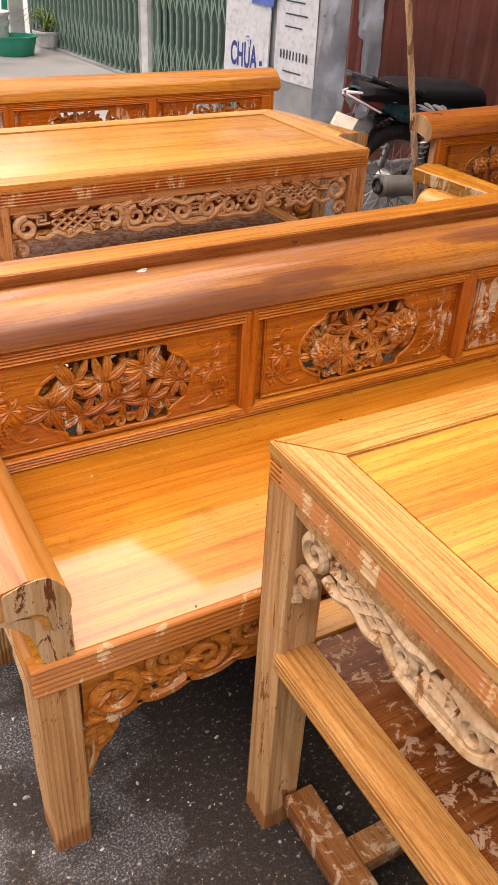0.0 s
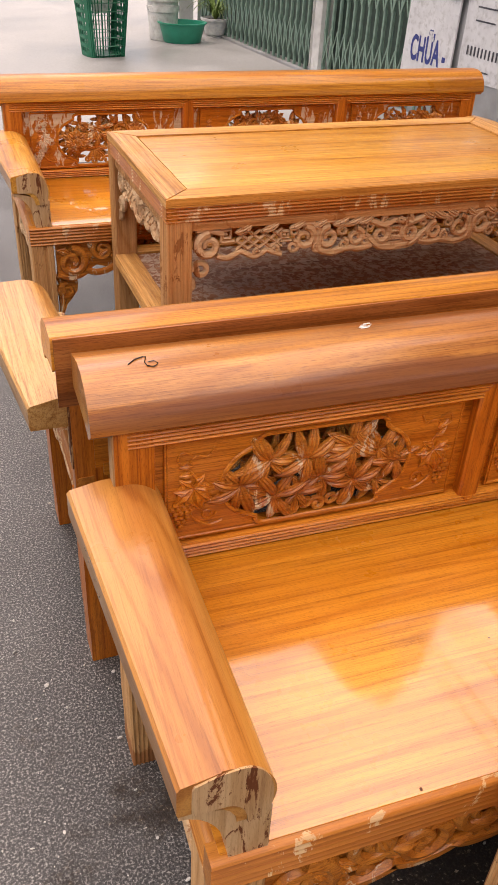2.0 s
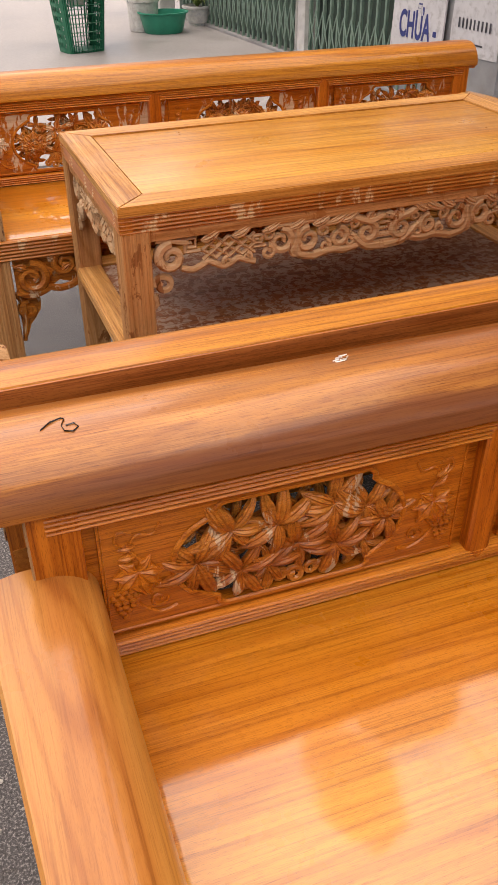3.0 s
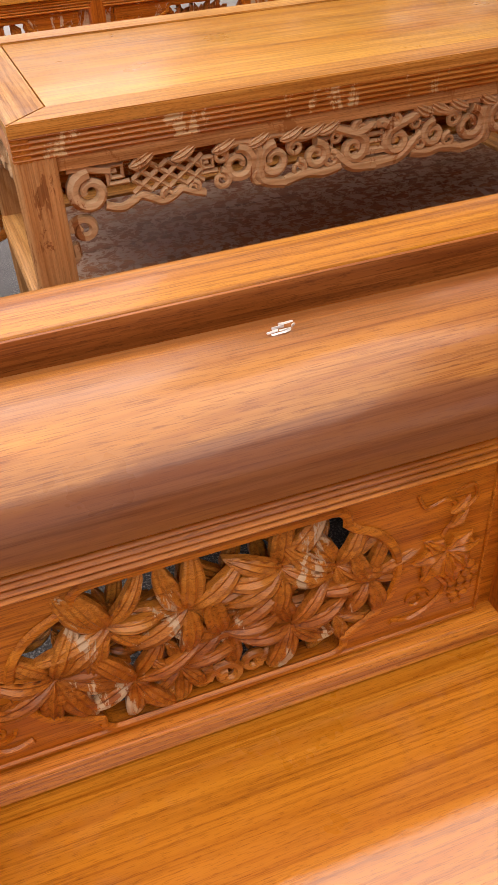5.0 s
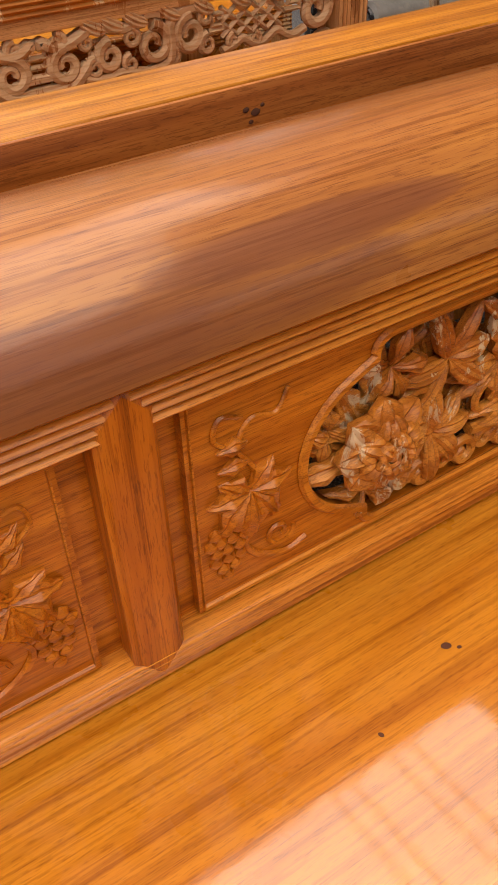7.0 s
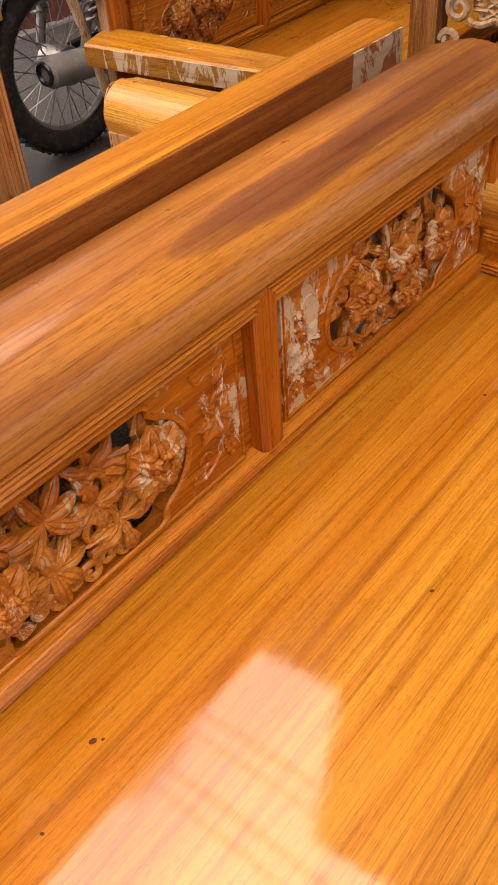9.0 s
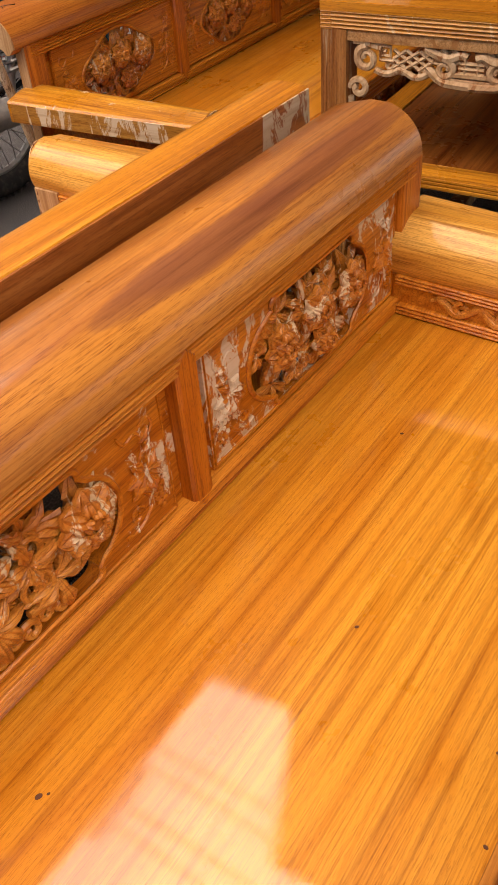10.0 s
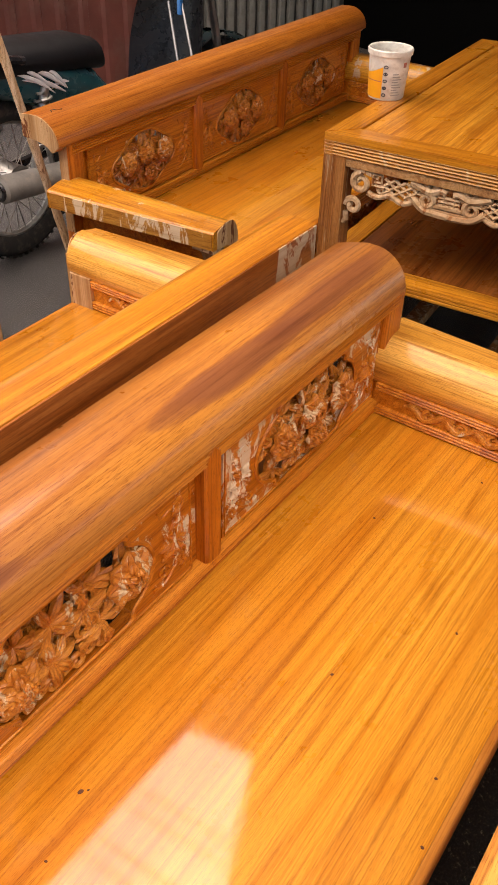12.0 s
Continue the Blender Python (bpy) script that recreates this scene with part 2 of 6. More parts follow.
        half.operation, half.inputs[1].default_value = "MULTIPLY", 0.5
        links.new(edge.outputs[0], half.inputs[0])
        links.new(ramp(nodes, links, half.outputs[0], [(0.55, (0.2,) * 3), (0.68, (0.35,) * 3), (0.81, (coat,) * 3)]), bsdf.inputs["Coat Weight"])
    ripple = node(nodes, "ShaderNodeBump", Strength=wavy, Distance=0.002)
    links.new(noise_tex(nodes, links, mapped(nodes, links, along(0.3)), 110, 5, 0.7), ripple.inputs["Height"])
    links.new(ripple.outputs[0], bsdf.inputs["Coat Normal"])
    b1 = bump(nodes, links, bsdf, lines, 0.10, 0.0006)
    bump(nodes, links, bsdf, pores, 0.14, 0.0005, b1)
    return m


def plain(name, col, rough=0.5, metal=0.0, coat=0.0, var=0.25, scale=12.0, dirt=None, dirt_amount=0.4, bump_s=0.15):
    """Paint, plastic or metal with soft mottling, grime patches and fine relief."""
    m, nodes, links, bsdf = mat(name)
    vec = mapped(nodes, links, (1, 1, 1))
    n1 = noise_tex(nodes, links, vec, scale, 5, 0.6)
    n2 = noise_tex(nodes, links, vec, scale * 14, 3, 0.6)
    c = ramp(nodes, links, n1, [(0.3, tuple(v * (1 - var) for v in col)), (0.7, tuple(min(1, v * (1 + var)) for v in col))])
    if dirt:
        d = ramp(nodes, links, noise_tex(nodes, links, vec, scale * 2.3, 6, 0.65), [(0.5, (0, 0, 0)), (0.72, (dirt_amount,) * 3)])
        c = mixed(nodes, links, d, c, dirt)
    links.new(c, bsdf.inputs["Base Color"])
    r = ramp(nodes, links, n1, [(0.3, (rough * 0.8,) * 3), (0.7, (min(1, rough * 1.2),) * 3)])
    links.new(r, bsdf.inputs["Roughness"])
    bsdf.inputs["Metallic"].default_value, bsdf.inputs["Coat Weight"].default_value = metal, coat
    bump(nodes, links, bsdf, n2, bump_s, 0.001)
    return m


HONEY = ((0.69, 0.3, 0.035), (0.65, 0.254, 0.025), (0.575, 0.204, 0.018))
AMBER = ((0.7, 0.26, 0.033), (0.63, 0.205, 0.021), (0.5, 0.14, 0.013))
RAW = ((0.68, 0.4, 0.185), (0.6, 0.325, 0.135), (0.47, 0.22, 0.085))
PASTE = (0.66, 0.52, 0.36)
REED = ((0.57, 0.23, 0.045), (0.49, 0.172, 0.028), (0.36, 0.108, 0.016))
honey_x = wood("honey_lacquer", "x", *HONEY, rough=0.34, coat=0.55)
honey_y = wood("honey_lacquer_cross", "y", *HONEY, rough=0.34, coat=0.55, seed=2.0)
seat_wood = wood("seat_plank", "x", *HONEY, rough=0.32, coat=0.9, grain=0.8, seed=5.0, streaks=0.36, figure=0.5, wavy=0.045, film=0.03, ior=1.75, dull=(0.315, 0.225, 0.05, 0.08))
top_wood = wood("table_top_plank", "x", *HONEY, rough=0.34, coat=0.4, seed=35.0, streaks=0.7, film=0.24)
roll_wood = wood("crest_rail_heartwood", "x", (0.69, 0.31, 0.065), (0.6, 0.235, 0.042), (0.44, 0.15, 0.028), rough=0.34, coat=0.75,
                 heart=0.5, heart_col=(0.2, 0.066, 0.03), seed=9.0, film=0.12, grain=0.75, fleck=0.75, fibre=0.05, streaks=0.12, figure=0.5, wavy=0.2, lenses=((0.4, 0.025, 0.42, 0.045), (0.76, 0.06, 0.11, 0.02), (1.3, 0.1, 0.2, 0.032), (1.58, 0.11, 0.24, 0.034)))
roll_pale = wood("crest_rail_honey", "x", *HONEY, rough=0.36, coat=0.45, heart=0.3, heart_col=(0.311, 0.104, 0.0222), seed=4.0, film=0.12)
roll_red = wood("crest_rail_red", "x", (0.62, 0.22, 0.032), (0.52, 0.165, 0.022), (0.38, 0.105, 0.014), rough=0.38, coat=0.4, heart=0.4,
                heart_col=(0.3, 0.085, 0.02), seed=1.0, film=0.2)
arm_wood = wood("arm_plank", "y", (0.68, 0.37, 0.11), (0.6, 0.28, 0.065), (0.44, 0.165, 0.035), rough=0.36, coat=0.6, heart=0.4,
                heart_col=(0.36, 0.13, 0.03), grain=0.45, film=0.12, seed=3.0, streaks=0.25, figure=0.7)
arm_pale = wood("arm_plank_pale", "y", (0.7, 0.42, 0.15), (0.62, 0.33, 0.1), (0.5, 0.22, 0.055), rough=0.4, coat=0.4, heart=0.3, heart_col=(0.4, 0.16, 0.045), seed=13.0, film=0.15)
arm_gold = wood("arm_plank_gold", "y", (0.78, 0.43, 0.1), (0.74, 0.36, 0.065), (0.65, 0.27, 0.04), rough=0.32, coat=0.6, seed=12.0)
amber_x = wood("amber_rail", "x", *AMBER, rough=0.42, coat=0.22, film=0.12, seed=6.0)
amber_z = wood("amber_upright", "z", (0.64, 0.205, 0.022), (0.57, 0.16, 0.015), (0.45, 0.115, 0.01), rough=0.4, coat=0.3, grain=1.0, seed=8.0)
amber_patchy = wood("amber_panel_patchy", "x", *AMBER, rough=0.4, coat=0.35, bare=0.24, bare_col=PASTE, seed=3.4, span=(0.82, 1.2), drip=1.3, spot=22)
amber_stripped = wood("amber_panel_stripped", "x", *AMBER, rough=0.4, coat=0.35, bare=0.34, bare_col=PASTE, seed=5.4)
amber_clean = wood("amber_panel", "x", *AMBER, rough=0.4, coat=0.35, seed=15.0)
carve_wood = wood("carved_lacquer", "x", (0.68, 0.29, 0.055), (0.6, 0.215, 0.033), (0.46, 0.14, 0.02), rough=0.42, coat=0.3, bare=0.1,
                  bare_col=(0.6, 0.43, 0.27), seed=21.0, spot=30)
carve_pale = wood("carved_stripped", "x", (0.68, 0.29, 0.055), (0.6, 0.215, 0.033), (0.46, 0.14, 0.02), rough=0.46, coat=0.2, bare=0.2,
                  bare_col=(0.62, 0.45, 0.27), seed=22.0, spot=34)
reed_patchy = wood("reeded_edge_patchy", "x", *REED, rough=0.45, coat=0.25, bare=0.19, bare_col=(0.6, 0.4, 0.21), seed=11.0, grain=0.5)
reed_patchy_y = wood("reeded_end_patchy", "y", *REED, rough=0.45, coat=0.25, bare=0.16, bare_col=(0.6, 0.4, 0.21), seed=14.0, spot=18, grain=0.5)
raw_z = wood("raw_leg", "z", *RAW, rough=0.65, coat=0.0, bare=0.12, bare_col=(0.3, 0.125, 0.042), grain=0.55, seed=17.0, spot=26, foot=(0.055, (0.3, 0.11, 0.035)))
raw_carve = wood("raw_carving", "x", (0.67, 0.47, 0.29), (0.59, 0.39, 0.22), (0.49, 0.28, 0.145), rough=0.7, coat=0.0, bare=0.12,
                 bare_col=(0.34, 0.141, 0.0518), grain=0.25, seed=19.0, spot=22)
raw_x = wood("raw_rail", "x", *RAW, rough=0.6, coat=0.05, bare=0.2, bare_col=(0.37, 0.155, 0.0481), seed=23.0)
shelf_wood = wood("shelf_plank", "x", (0.311, 0.111, 0.0296), (0.244, 0.0814, 0.0222), (0.163, 0.0518, 0.0148), rough=0.3, coat=0.6, bare=0.24,
                  bare_col=(0.45, 0.29, 0.18), seed=27.0, spot=38, film=0.1)
shelf_dusty = wood("shelf_plank_dusty", "x", (0.4, 0.17, 0.07), (0.33, 0.13, 0.05), (0.24, 0.085, 0.03), rough=0.5, coat=0.15, bare=0.42,
                   bare_col=(0.46, 0.34, 0.26), seed=28.0, spot=48, film=0.25)
base_wood = wood("foot_rail", "y", (0.5, 0.26, 0.1), (0.42, 0.19, 0.065), (0.3, 0.11, 0.035), rough=0.6, coat=0.1, bare=0.25,
                 bare_col=(0.5, 0.35, 0.22), seed=31.0, spot=40)
end_grain = wood("end_grain", "z", (0.64, 0.44, 0.25), (0.55, 0.35, 0.18), (0.42, 0.24, 0.11), rough=0.7, coat=0.0, bare=0.16,
                 bare_col=(0.148, 0.0444, 0.0148), seed=33.0, grain=0.5, spot=18, drip=0.7)
arm_drip = wood("arm_plank_drips", "y", (0.7, 0.34, 0.04), (0.64, 0.27, 0.026), (0.52, 0.19, 0.015), rough=0.32, coat=0.6, bare=0.12, bare_col=(0.55, 0.4, 0.25), seed=52.0, drip=0.6)
reed_brown = wood("reeded_edge_brown", "x", (0.6, 0.28, 0.06), (0.52, 0.215, 0.04), (0.38, 0.135, 0.024), rough=0.4, coat=0.35, bare=0.05, bare_col=(0.58, 0.38, 0.19), seed=61.0)
reed_brown_y = wood("reeded_end_brown", "y", (0.62, 0.3, 0.07), (0.55, 0.24, 0.048), (0.4, 0.15, 0.026), rough=0.4, coat=0.35, bare=0.14, bare_col=(0.6, 0.41, 0.21), seed=62.0)
leg_brown = wood("leg_brown_worn", "z", (0.46, 0.2, 0.06), (0.38, 0.15, 0.042), (0.27, 0.095, 0.026), rough=0.5, coat=0.15, bare=0.24, bare_col=(0.5, 0.34, 0.2), grain=1.2, seed=63.0, drip=0.35)
shelf_clean = wood("shelf_plank_clean", "x", (0.3, 0.1, 0.022), (0.24, 0.075, 0.016), (0.16, 0.045, 0.01), rough=0.3, coat=0.5, seed=64.0, film=0.1, streaks=0.8)
back_dark = wood("rail_back_brown", "x", (0.46, 0.165, 0.04), (0.38, 0.12, 0.026), (0.27, 0.08, 0.016), rough=0.42, coat=0.3, bare=0.26, bare_col=(0.5, 0.37, 0.24), seed=65.0, span=(0.26, 0.12), film=0.15, drip=1.0)
face_drip = wood("arm_face_drips", "y", (0.5, 0.24, 0.05), (0.42, 0.18, 0.03), (0.32, 0.12, 0.02), rough=0.4, coat=0.4, bare=0.3, bare_col=(0.62, 0.47, 0.31), seed=66.0, drip=0.7)
tan_y = wood("top_end_board_tan", "y", (0.73, 0.42, 0.16), (0.67, 0.355, 0.115), (0.56, 0.26, 0.075), rough=0.45, coat=0.2, seed=71.0, film=0.2)
top_pale = wood("table_top_pale", "x", (0.73, 0.37, 0.062), (0.69, 0.315, 0.04), (0.62, 0.25, 0.026), rough=0.36, coat=0.5, seed=72.0, film=0.2, grain=0.8, streaks=0.4)
tan_x = wood("top_side_board_tan", "x", (0.73, 0.39, 0.11), (0.67, 0.32, 0.075), (0.58, 0.25, 0.045), rough=0.4, coat=0.3, seed=73.0, film=0.2)

# ---- setting ----
def asphalt_material():
    m, nodes, links, bsdf = mat("wet_asphalt")
    vec = mapped(nodes, links, (1, 1, 1))
    stone = node(nodes, "ShaderNodeTexVoronoi", Scale=260.0)
    links.new(vec, stone.inputs["Vector"])
    big = noise_tex(nodes, links, vec, 1.3, 5, 0.6)
    fine = noise_tex(nodes, links, vec, 210, 4, 0.75)
    speck = ramp(nodes, links, fine, [(0.38, (0.016, 0.0155, 0.0155)), (0.52, (0.05, 0.049, 0.049)), (0.61, (0.33, 0.32, 0.3))])
    col = mixed(nodes, links, ramp(nodes, links, big, [(0.35, (0, 0, 0)), (0.65, (0.3, 0.3, 0.3))]), speck, (0.04, 0.04, 0.043))
    dust = ramp(nodes, links, noise_tex(nodes, links, vec, 5, 6, 0.7), [(0.55, (0, 0, 0)), (0.75, (0.35, 0.35, 0.35))])
    col = mixed(nodes, links, dust, col, (0.1, 0.09, 0.08))
    # brown littered ground round the sofa, also darkened for the shade underneath
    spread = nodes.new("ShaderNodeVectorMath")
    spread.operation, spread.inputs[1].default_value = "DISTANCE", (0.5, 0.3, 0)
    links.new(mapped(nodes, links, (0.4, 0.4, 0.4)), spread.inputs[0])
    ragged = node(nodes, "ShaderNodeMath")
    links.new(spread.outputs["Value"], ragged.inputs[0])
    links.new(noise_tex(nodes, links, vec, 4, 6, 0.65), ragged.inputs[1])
    mud_shade = ramp(nodes, links, ragged.outputs[0], [(0.86, (0.9, 0.9, 0.9)), (0.96, (0, 0, 0))])
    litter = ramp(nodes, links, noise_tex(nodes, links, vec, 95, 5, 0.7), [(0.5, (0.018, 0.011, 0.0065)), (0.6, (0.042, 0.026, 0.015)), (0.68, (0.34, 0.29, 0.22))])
    col = mixed(nodes, links, mud_shade, col, litter)
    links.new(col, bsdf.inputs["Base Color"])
    links.new(mixed(nodes, links, mud_shade, ramp(nodes, links, big, [(0.3, (0.25,) * 3), (0.65, (0.6,) * 3)]), (0.85, 0.85, 0.85)), bsdf.inputs["Roughness"])
    bump(nodes, links, bsdf, stone.outputs[0], 0.3, 0.003)
    return m


def concrete_material():
    m, nodes, links, bsdf = mat("pavement_concrete")
    vec = mapped(nodes, links, (1, 1, 1))
    a = noise_tex(nodes, links, vec, 0.9, 6, 0.62)
    b = noise_tex(nodes, links, vec, 60, 4, 0.7)
    col = ramp(nodes, links, a, [(0.3, (0.22, 0.215, 0.205)), (0.55, (0.35, 0.345, 0.335)), (0.75, (0.44, 0.435, 0.425))])
    col = mixed(nodes, links, 0.5, col, ramp(nodes, links, b, [(0.35, (0.6, 0.6, 0.6)), (0.6, (1, 1, 1))]), "MULTIPLY")
    links.new(col, bsdf.inputs["Base Color"])
    links.new(ramp(nodes, links, a, [(0.35, (0.3,) * 3), (0.6, (0.65,) * 3)]), bsdf.inputs["Roughness"])
    bump(nodes, links, bsdf, b, 0.3, 0.003)
    return m


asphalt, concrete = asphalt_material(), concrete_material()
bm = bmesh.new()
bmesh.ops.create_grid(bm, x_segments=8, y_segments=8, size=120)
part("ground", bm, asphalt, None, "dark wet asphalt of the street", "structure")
bm = bmesh.new()
prism(bm, [(-30, 5.15), (0.4, 5.05), (2.2, 4.9), (3.3, 4.35), (14, 4.35), (14, 40), (-30, 40)], "z", 0.0, 0.012)
part("pavement", bm, concrete, None, "worn pale concrete pavement with damp stains", "structure")

# ---- sofas ----
SEAT_Z, DEPTH, BACK_Y = 0.453, 0.60, 0.495


def crest_outline(deep=False):
    """Cross-section (y, z) of the crest rail: rounded front, top running back, hollow underneath; the deep one falls off further behind."""
    pts = [(0.482, 0.698), (0.474, 0.704)]
    pts += arc(0.545, 0.703, 0.072, 0.069, 180, 98, 10)
    if deep:
        pts += [(0.56, 0.7715), (0.592, 0.7635), (0.623, 0.7535), (0.627, 0.749), (0.627, 0.702), (0.623, 0.698)]
        pts += arc(0.60, 0.685, 0.099, 0.013, 75, 180, 6)
    else:
        pts += [(0.56, 0.7715), (0.588, 0.7685), (0.5915, 0.764), (0.5915, 0.716), (0.588, 0.712)]
        pts += arc(0.586, 0.690, 0.085, 0.022, 90, 180, 6)
    return pts + [(0.490, 0.690)]


def arm_outline(flip=1, x=0.0):
    """Cross-section (x, z) of an arm: outer board edge, rounded over towards the seat."""
    pts = [(-0.034, 0.556), (-0.036, 0.560), (-0.036, 0.598), (-0.032, 0.603), (0.01, 0.612)]
    pts += arc(0.045, 0.557, 0.057, 0.057, 95, -42, 13)
    pts += [(0.060, 0.519)]
    pts += arc(0.022, 0.519, 0.038, 0.037, 0, 90, 5)
    return [(x + flip * u, v) for u, v in pts]


def hole_outline(cx, cz, w, h, style=0):
    """A long cartouche: round ends and a taller middle with cusped shoulders; style 1 is a lobed medallion."""
    if style == 0:
        pts = arc(0.60, 0.0, 0.40, 0.76, -68, 68, 12)
        pts += arc(0.61, 0.86, 0.09, 0.14, -20, 90, 5) + [(0.4, 1.0), (0.2, 1.0), (0.0, 1.0), (-0.2, 1.0), (-0.4, 1.0)]
        pts += arc(-0.55, 0.86, 0.09, 0.14, 90, 200, 5)
        pts += arc(-0.60, 0.0, 0.40, 0.76, 112, 248, 12)
        pts += arc(-0.55, -0.86, 0.09, 0.14, 160, 270, 5) + [(-0.4, -1.0), (-0.2, -1.0), (0.0, -1.0), (0.2, -1.0), (0.4, -1.0)]
        pts += arc(0.61, -0.86, 0.09, 0.14, 270, 380, 5)
    else:
        pts = []
        for k in range(48):
            a = math.tau * k / 48
            r = 0.95 * (1 + 0.07 * math.cos(4 * a))
            pts.append((math.cos(a) * r, math.sin(a) * r))
    return [(cx + u * w / 2, cz + v * h / 2) for u, v in pts]


def holed_board(bm, x0, x1, z0, z1, yf, yb, hole):
    """A board in the plane xz with a hole through it."""
    n = len(hole)
    cx, cz = (x0 + x1) / 2, (z0 + z1) / 2
    outer = []
    for u, v in hole:
        dx, dz = u - cx, v - cz
        k = min((x1 - cx) / max(1e-6, abs(dx)), (z1 - cz) / max(1e-6, abs(dz)))
        outer.append((cx + dx * k, cz + dz * k))
    for corner in ((x0, z0), (x0, z1), (x1, z0), (x1, z1)):
        i = min(range(n), key=lambda j: (outer[j][0] - corner[0]) ** 2 + (outer[j][1] - corner[1]) ** 2)
        outer[i] = corner
    rings = []
    for y, loop in ((yf, hole), (yf, outer), (yb, outer), (yb, hole)):
        rings.append([bm.verts.new((u, y, v)) for u, v in loop])
    for a, b in ((0, 1), (1, 2), (2, 3), (3, 0)):
        for i in range(n):
            bm.faces.new((rings[a][i], rings[a][(i + 1) % n], rings[b][(i + 1) % n], rings[b][i]))


def burst(bm, rnd, x, z, size, n, y, spread=math.tau, start=0.0, lobes=0, slim=0.15):
    for k in range(n):
        a = start + spread * k / n + rnd.uniform(-0.2, 0.2)
        leaf(bm, (x, z), a, size * rnd.uniform(0.8, 1.15), size * slim * rnd.uniform(0.9, 1.25), rnd.uniform(0.006, 0.016), rnd.uniform(-0.3, 0.3), y, lobes=lobes)


def rose(bm, rnd, x, z, r, y):
    """An open rose: three rings of broad cupped petals round a coiled heart."""
    for ring, (n, f, lift) in enumerate(((8, 1.1, 0.005), (6, 0.8, 0.010), (5, 0.52, 0.014))):
        for k in range(n):
            a = math.tau * (k + 0.5 * ring) / n
            px, pz = x + math.cos(a) * r * f * 0.3, z + math.sin(a) * r * f * 0.3
            leaf(bm, (px, pz), a, r * f * 0.72, r * f * 0.42, lift, rnd.uniform(-0.1, 0.1), y - 0.015 - lift * 0.5)
    blob(bm, (x, y - 0.03, z), r * 0.24, (1, 0.6, 1))
    for s in (0, 140, 250):
        tube(bm, spiral(x, z, r * 0.36, r * 0.16, s, s + 150, y - 0.034, 8), r * 0.06, 1.0, sides=5)


def carving(rnd, x0, x1, cz, w, h, kind, y):
    """Pierced flower carving that fills the cartouche."""
    bm = bmesh.new()
    cx = (x0 + x1) / 2
    for k in range(18):
        a = rnd.uniform(0, math.tau)
        q = math.sqrt(rnd.random()) * 0.46
        burst(bm, rnd, cx + q * math.cos(a) * w * 0.92, cz + q * math.sin(a) * h * 0.82, 0.04, 5, y + 0.017, start=rnd.uniform(0, 6), slim=0.15)
    if kind == "bamboo":
        for px, pz, s, n in ((-0.40, -0.05, 0.055, 9), (-0.26, 0.2, 0.05, 7), (-0.22, -0.22, 0.05, 7), (-0.06, 0.15, 0.055, 8), (0.02, -0.08, 0.05, 6),
                             (0.18, 0.22, 0.055, 8), (0.2, -0.18, 0.05, 8), (0.33, 0.12, 0.055, 8), (0.42, -0.02, 0.045, 7), (0.33, -0.26, 0.04, 6), (-0.1, -0.25, 0.04, 6)):
            burst(bm, rnd, cx + px * w, cz + pz * h, s * 1.12, n, y + rnd.uniform(-0.004, 0.006), start=rnd.uniform(0, 6))
        for k in range(5):
            a = rnd.uniform(-0.5, 0.5)
            px, pz = cx + rnd.uniform(-0.35, 0.2) * w, cz + rnd.uniform(-0.2, 0.1) * h
            tube(bm, [(px, y, pz), (px + 0.05 * math.cos(a), y - 0.004, pz + 0.05 * math.sin(a)), (px + 0.1 * math.cos(a + 0.3), y, pz + 0.1 * math.sin(a + 0.3))], 0.006)
    else:
        spots = ((-0.3, -0.02, 0.036), (0.33, 0.1, 0.038)) if kind == "rose" else ((-0.28, 0.05, 0.032), (0.0, 0.12, 0.03), (0.3, 0.05, 0.034), (0.05, -0.22, 0.026))
        for px, pz, r in spots:
            burst(bm, rnd, cx + px * w, cz + pz * h, r * 1.9, 9, y + 0.006, start=rnd.uniform(0, 3), lobes=3, slim=0.2)
            rose(bm, rnd, cx + px * w, cz + pz * h, r, y)
        for px, pz, s, n in ((-0.08, 0.2, 0.05, 6), (-0.1, -0.2, 0.052, 7), (0.1, 0.05, 0.05, 6), (0.12, 0.3, 0.04, 5), (0.18, -0.22, 0.05, 6), (-0.42, 0.1, 0.03, 5),
                             (0.42, -0.1, 0.035, 5), (-0.26, 0.3, 0.035, 5), (-0.3, -0.32, 0.035, 5)):
            burst(bm, rnd, cx + px * w, cz + pz * h, s, n, y + rnd.uniform(0, 0.006), start=rnd.uniform(0, 6), lobes=rnd.choice((0, 2, 3)), slim=0.18)
        for k in range(4):
            px, pz = cx + rnd.uniform(-0.2, 0.25) * w, cz + rnd.uniform(-0.25, 0.25) * h
            tube(bm, spiral(px, pz, 0.03, 0.008, rnd.uniform(0, 360), rnd.uniform(360, 700), y - 0.003, 14), 0.0045, taper=lambda t: 1.2 - 0.6 * t)
    for px in (-0.12, 0.02, 0.16):
        tube(bm, spiral(cx + px * w, cz - 0.42 * h, 0.016, 0.003, 180, -270, y - 0.004, 14), 0.0045)
        tube(bm, spiral(cx + px * w - 0.02, cz - 0.40 * h, 0.012, 0.003, 0, 400, y - 0.003, 12), 0.004)
    return bm


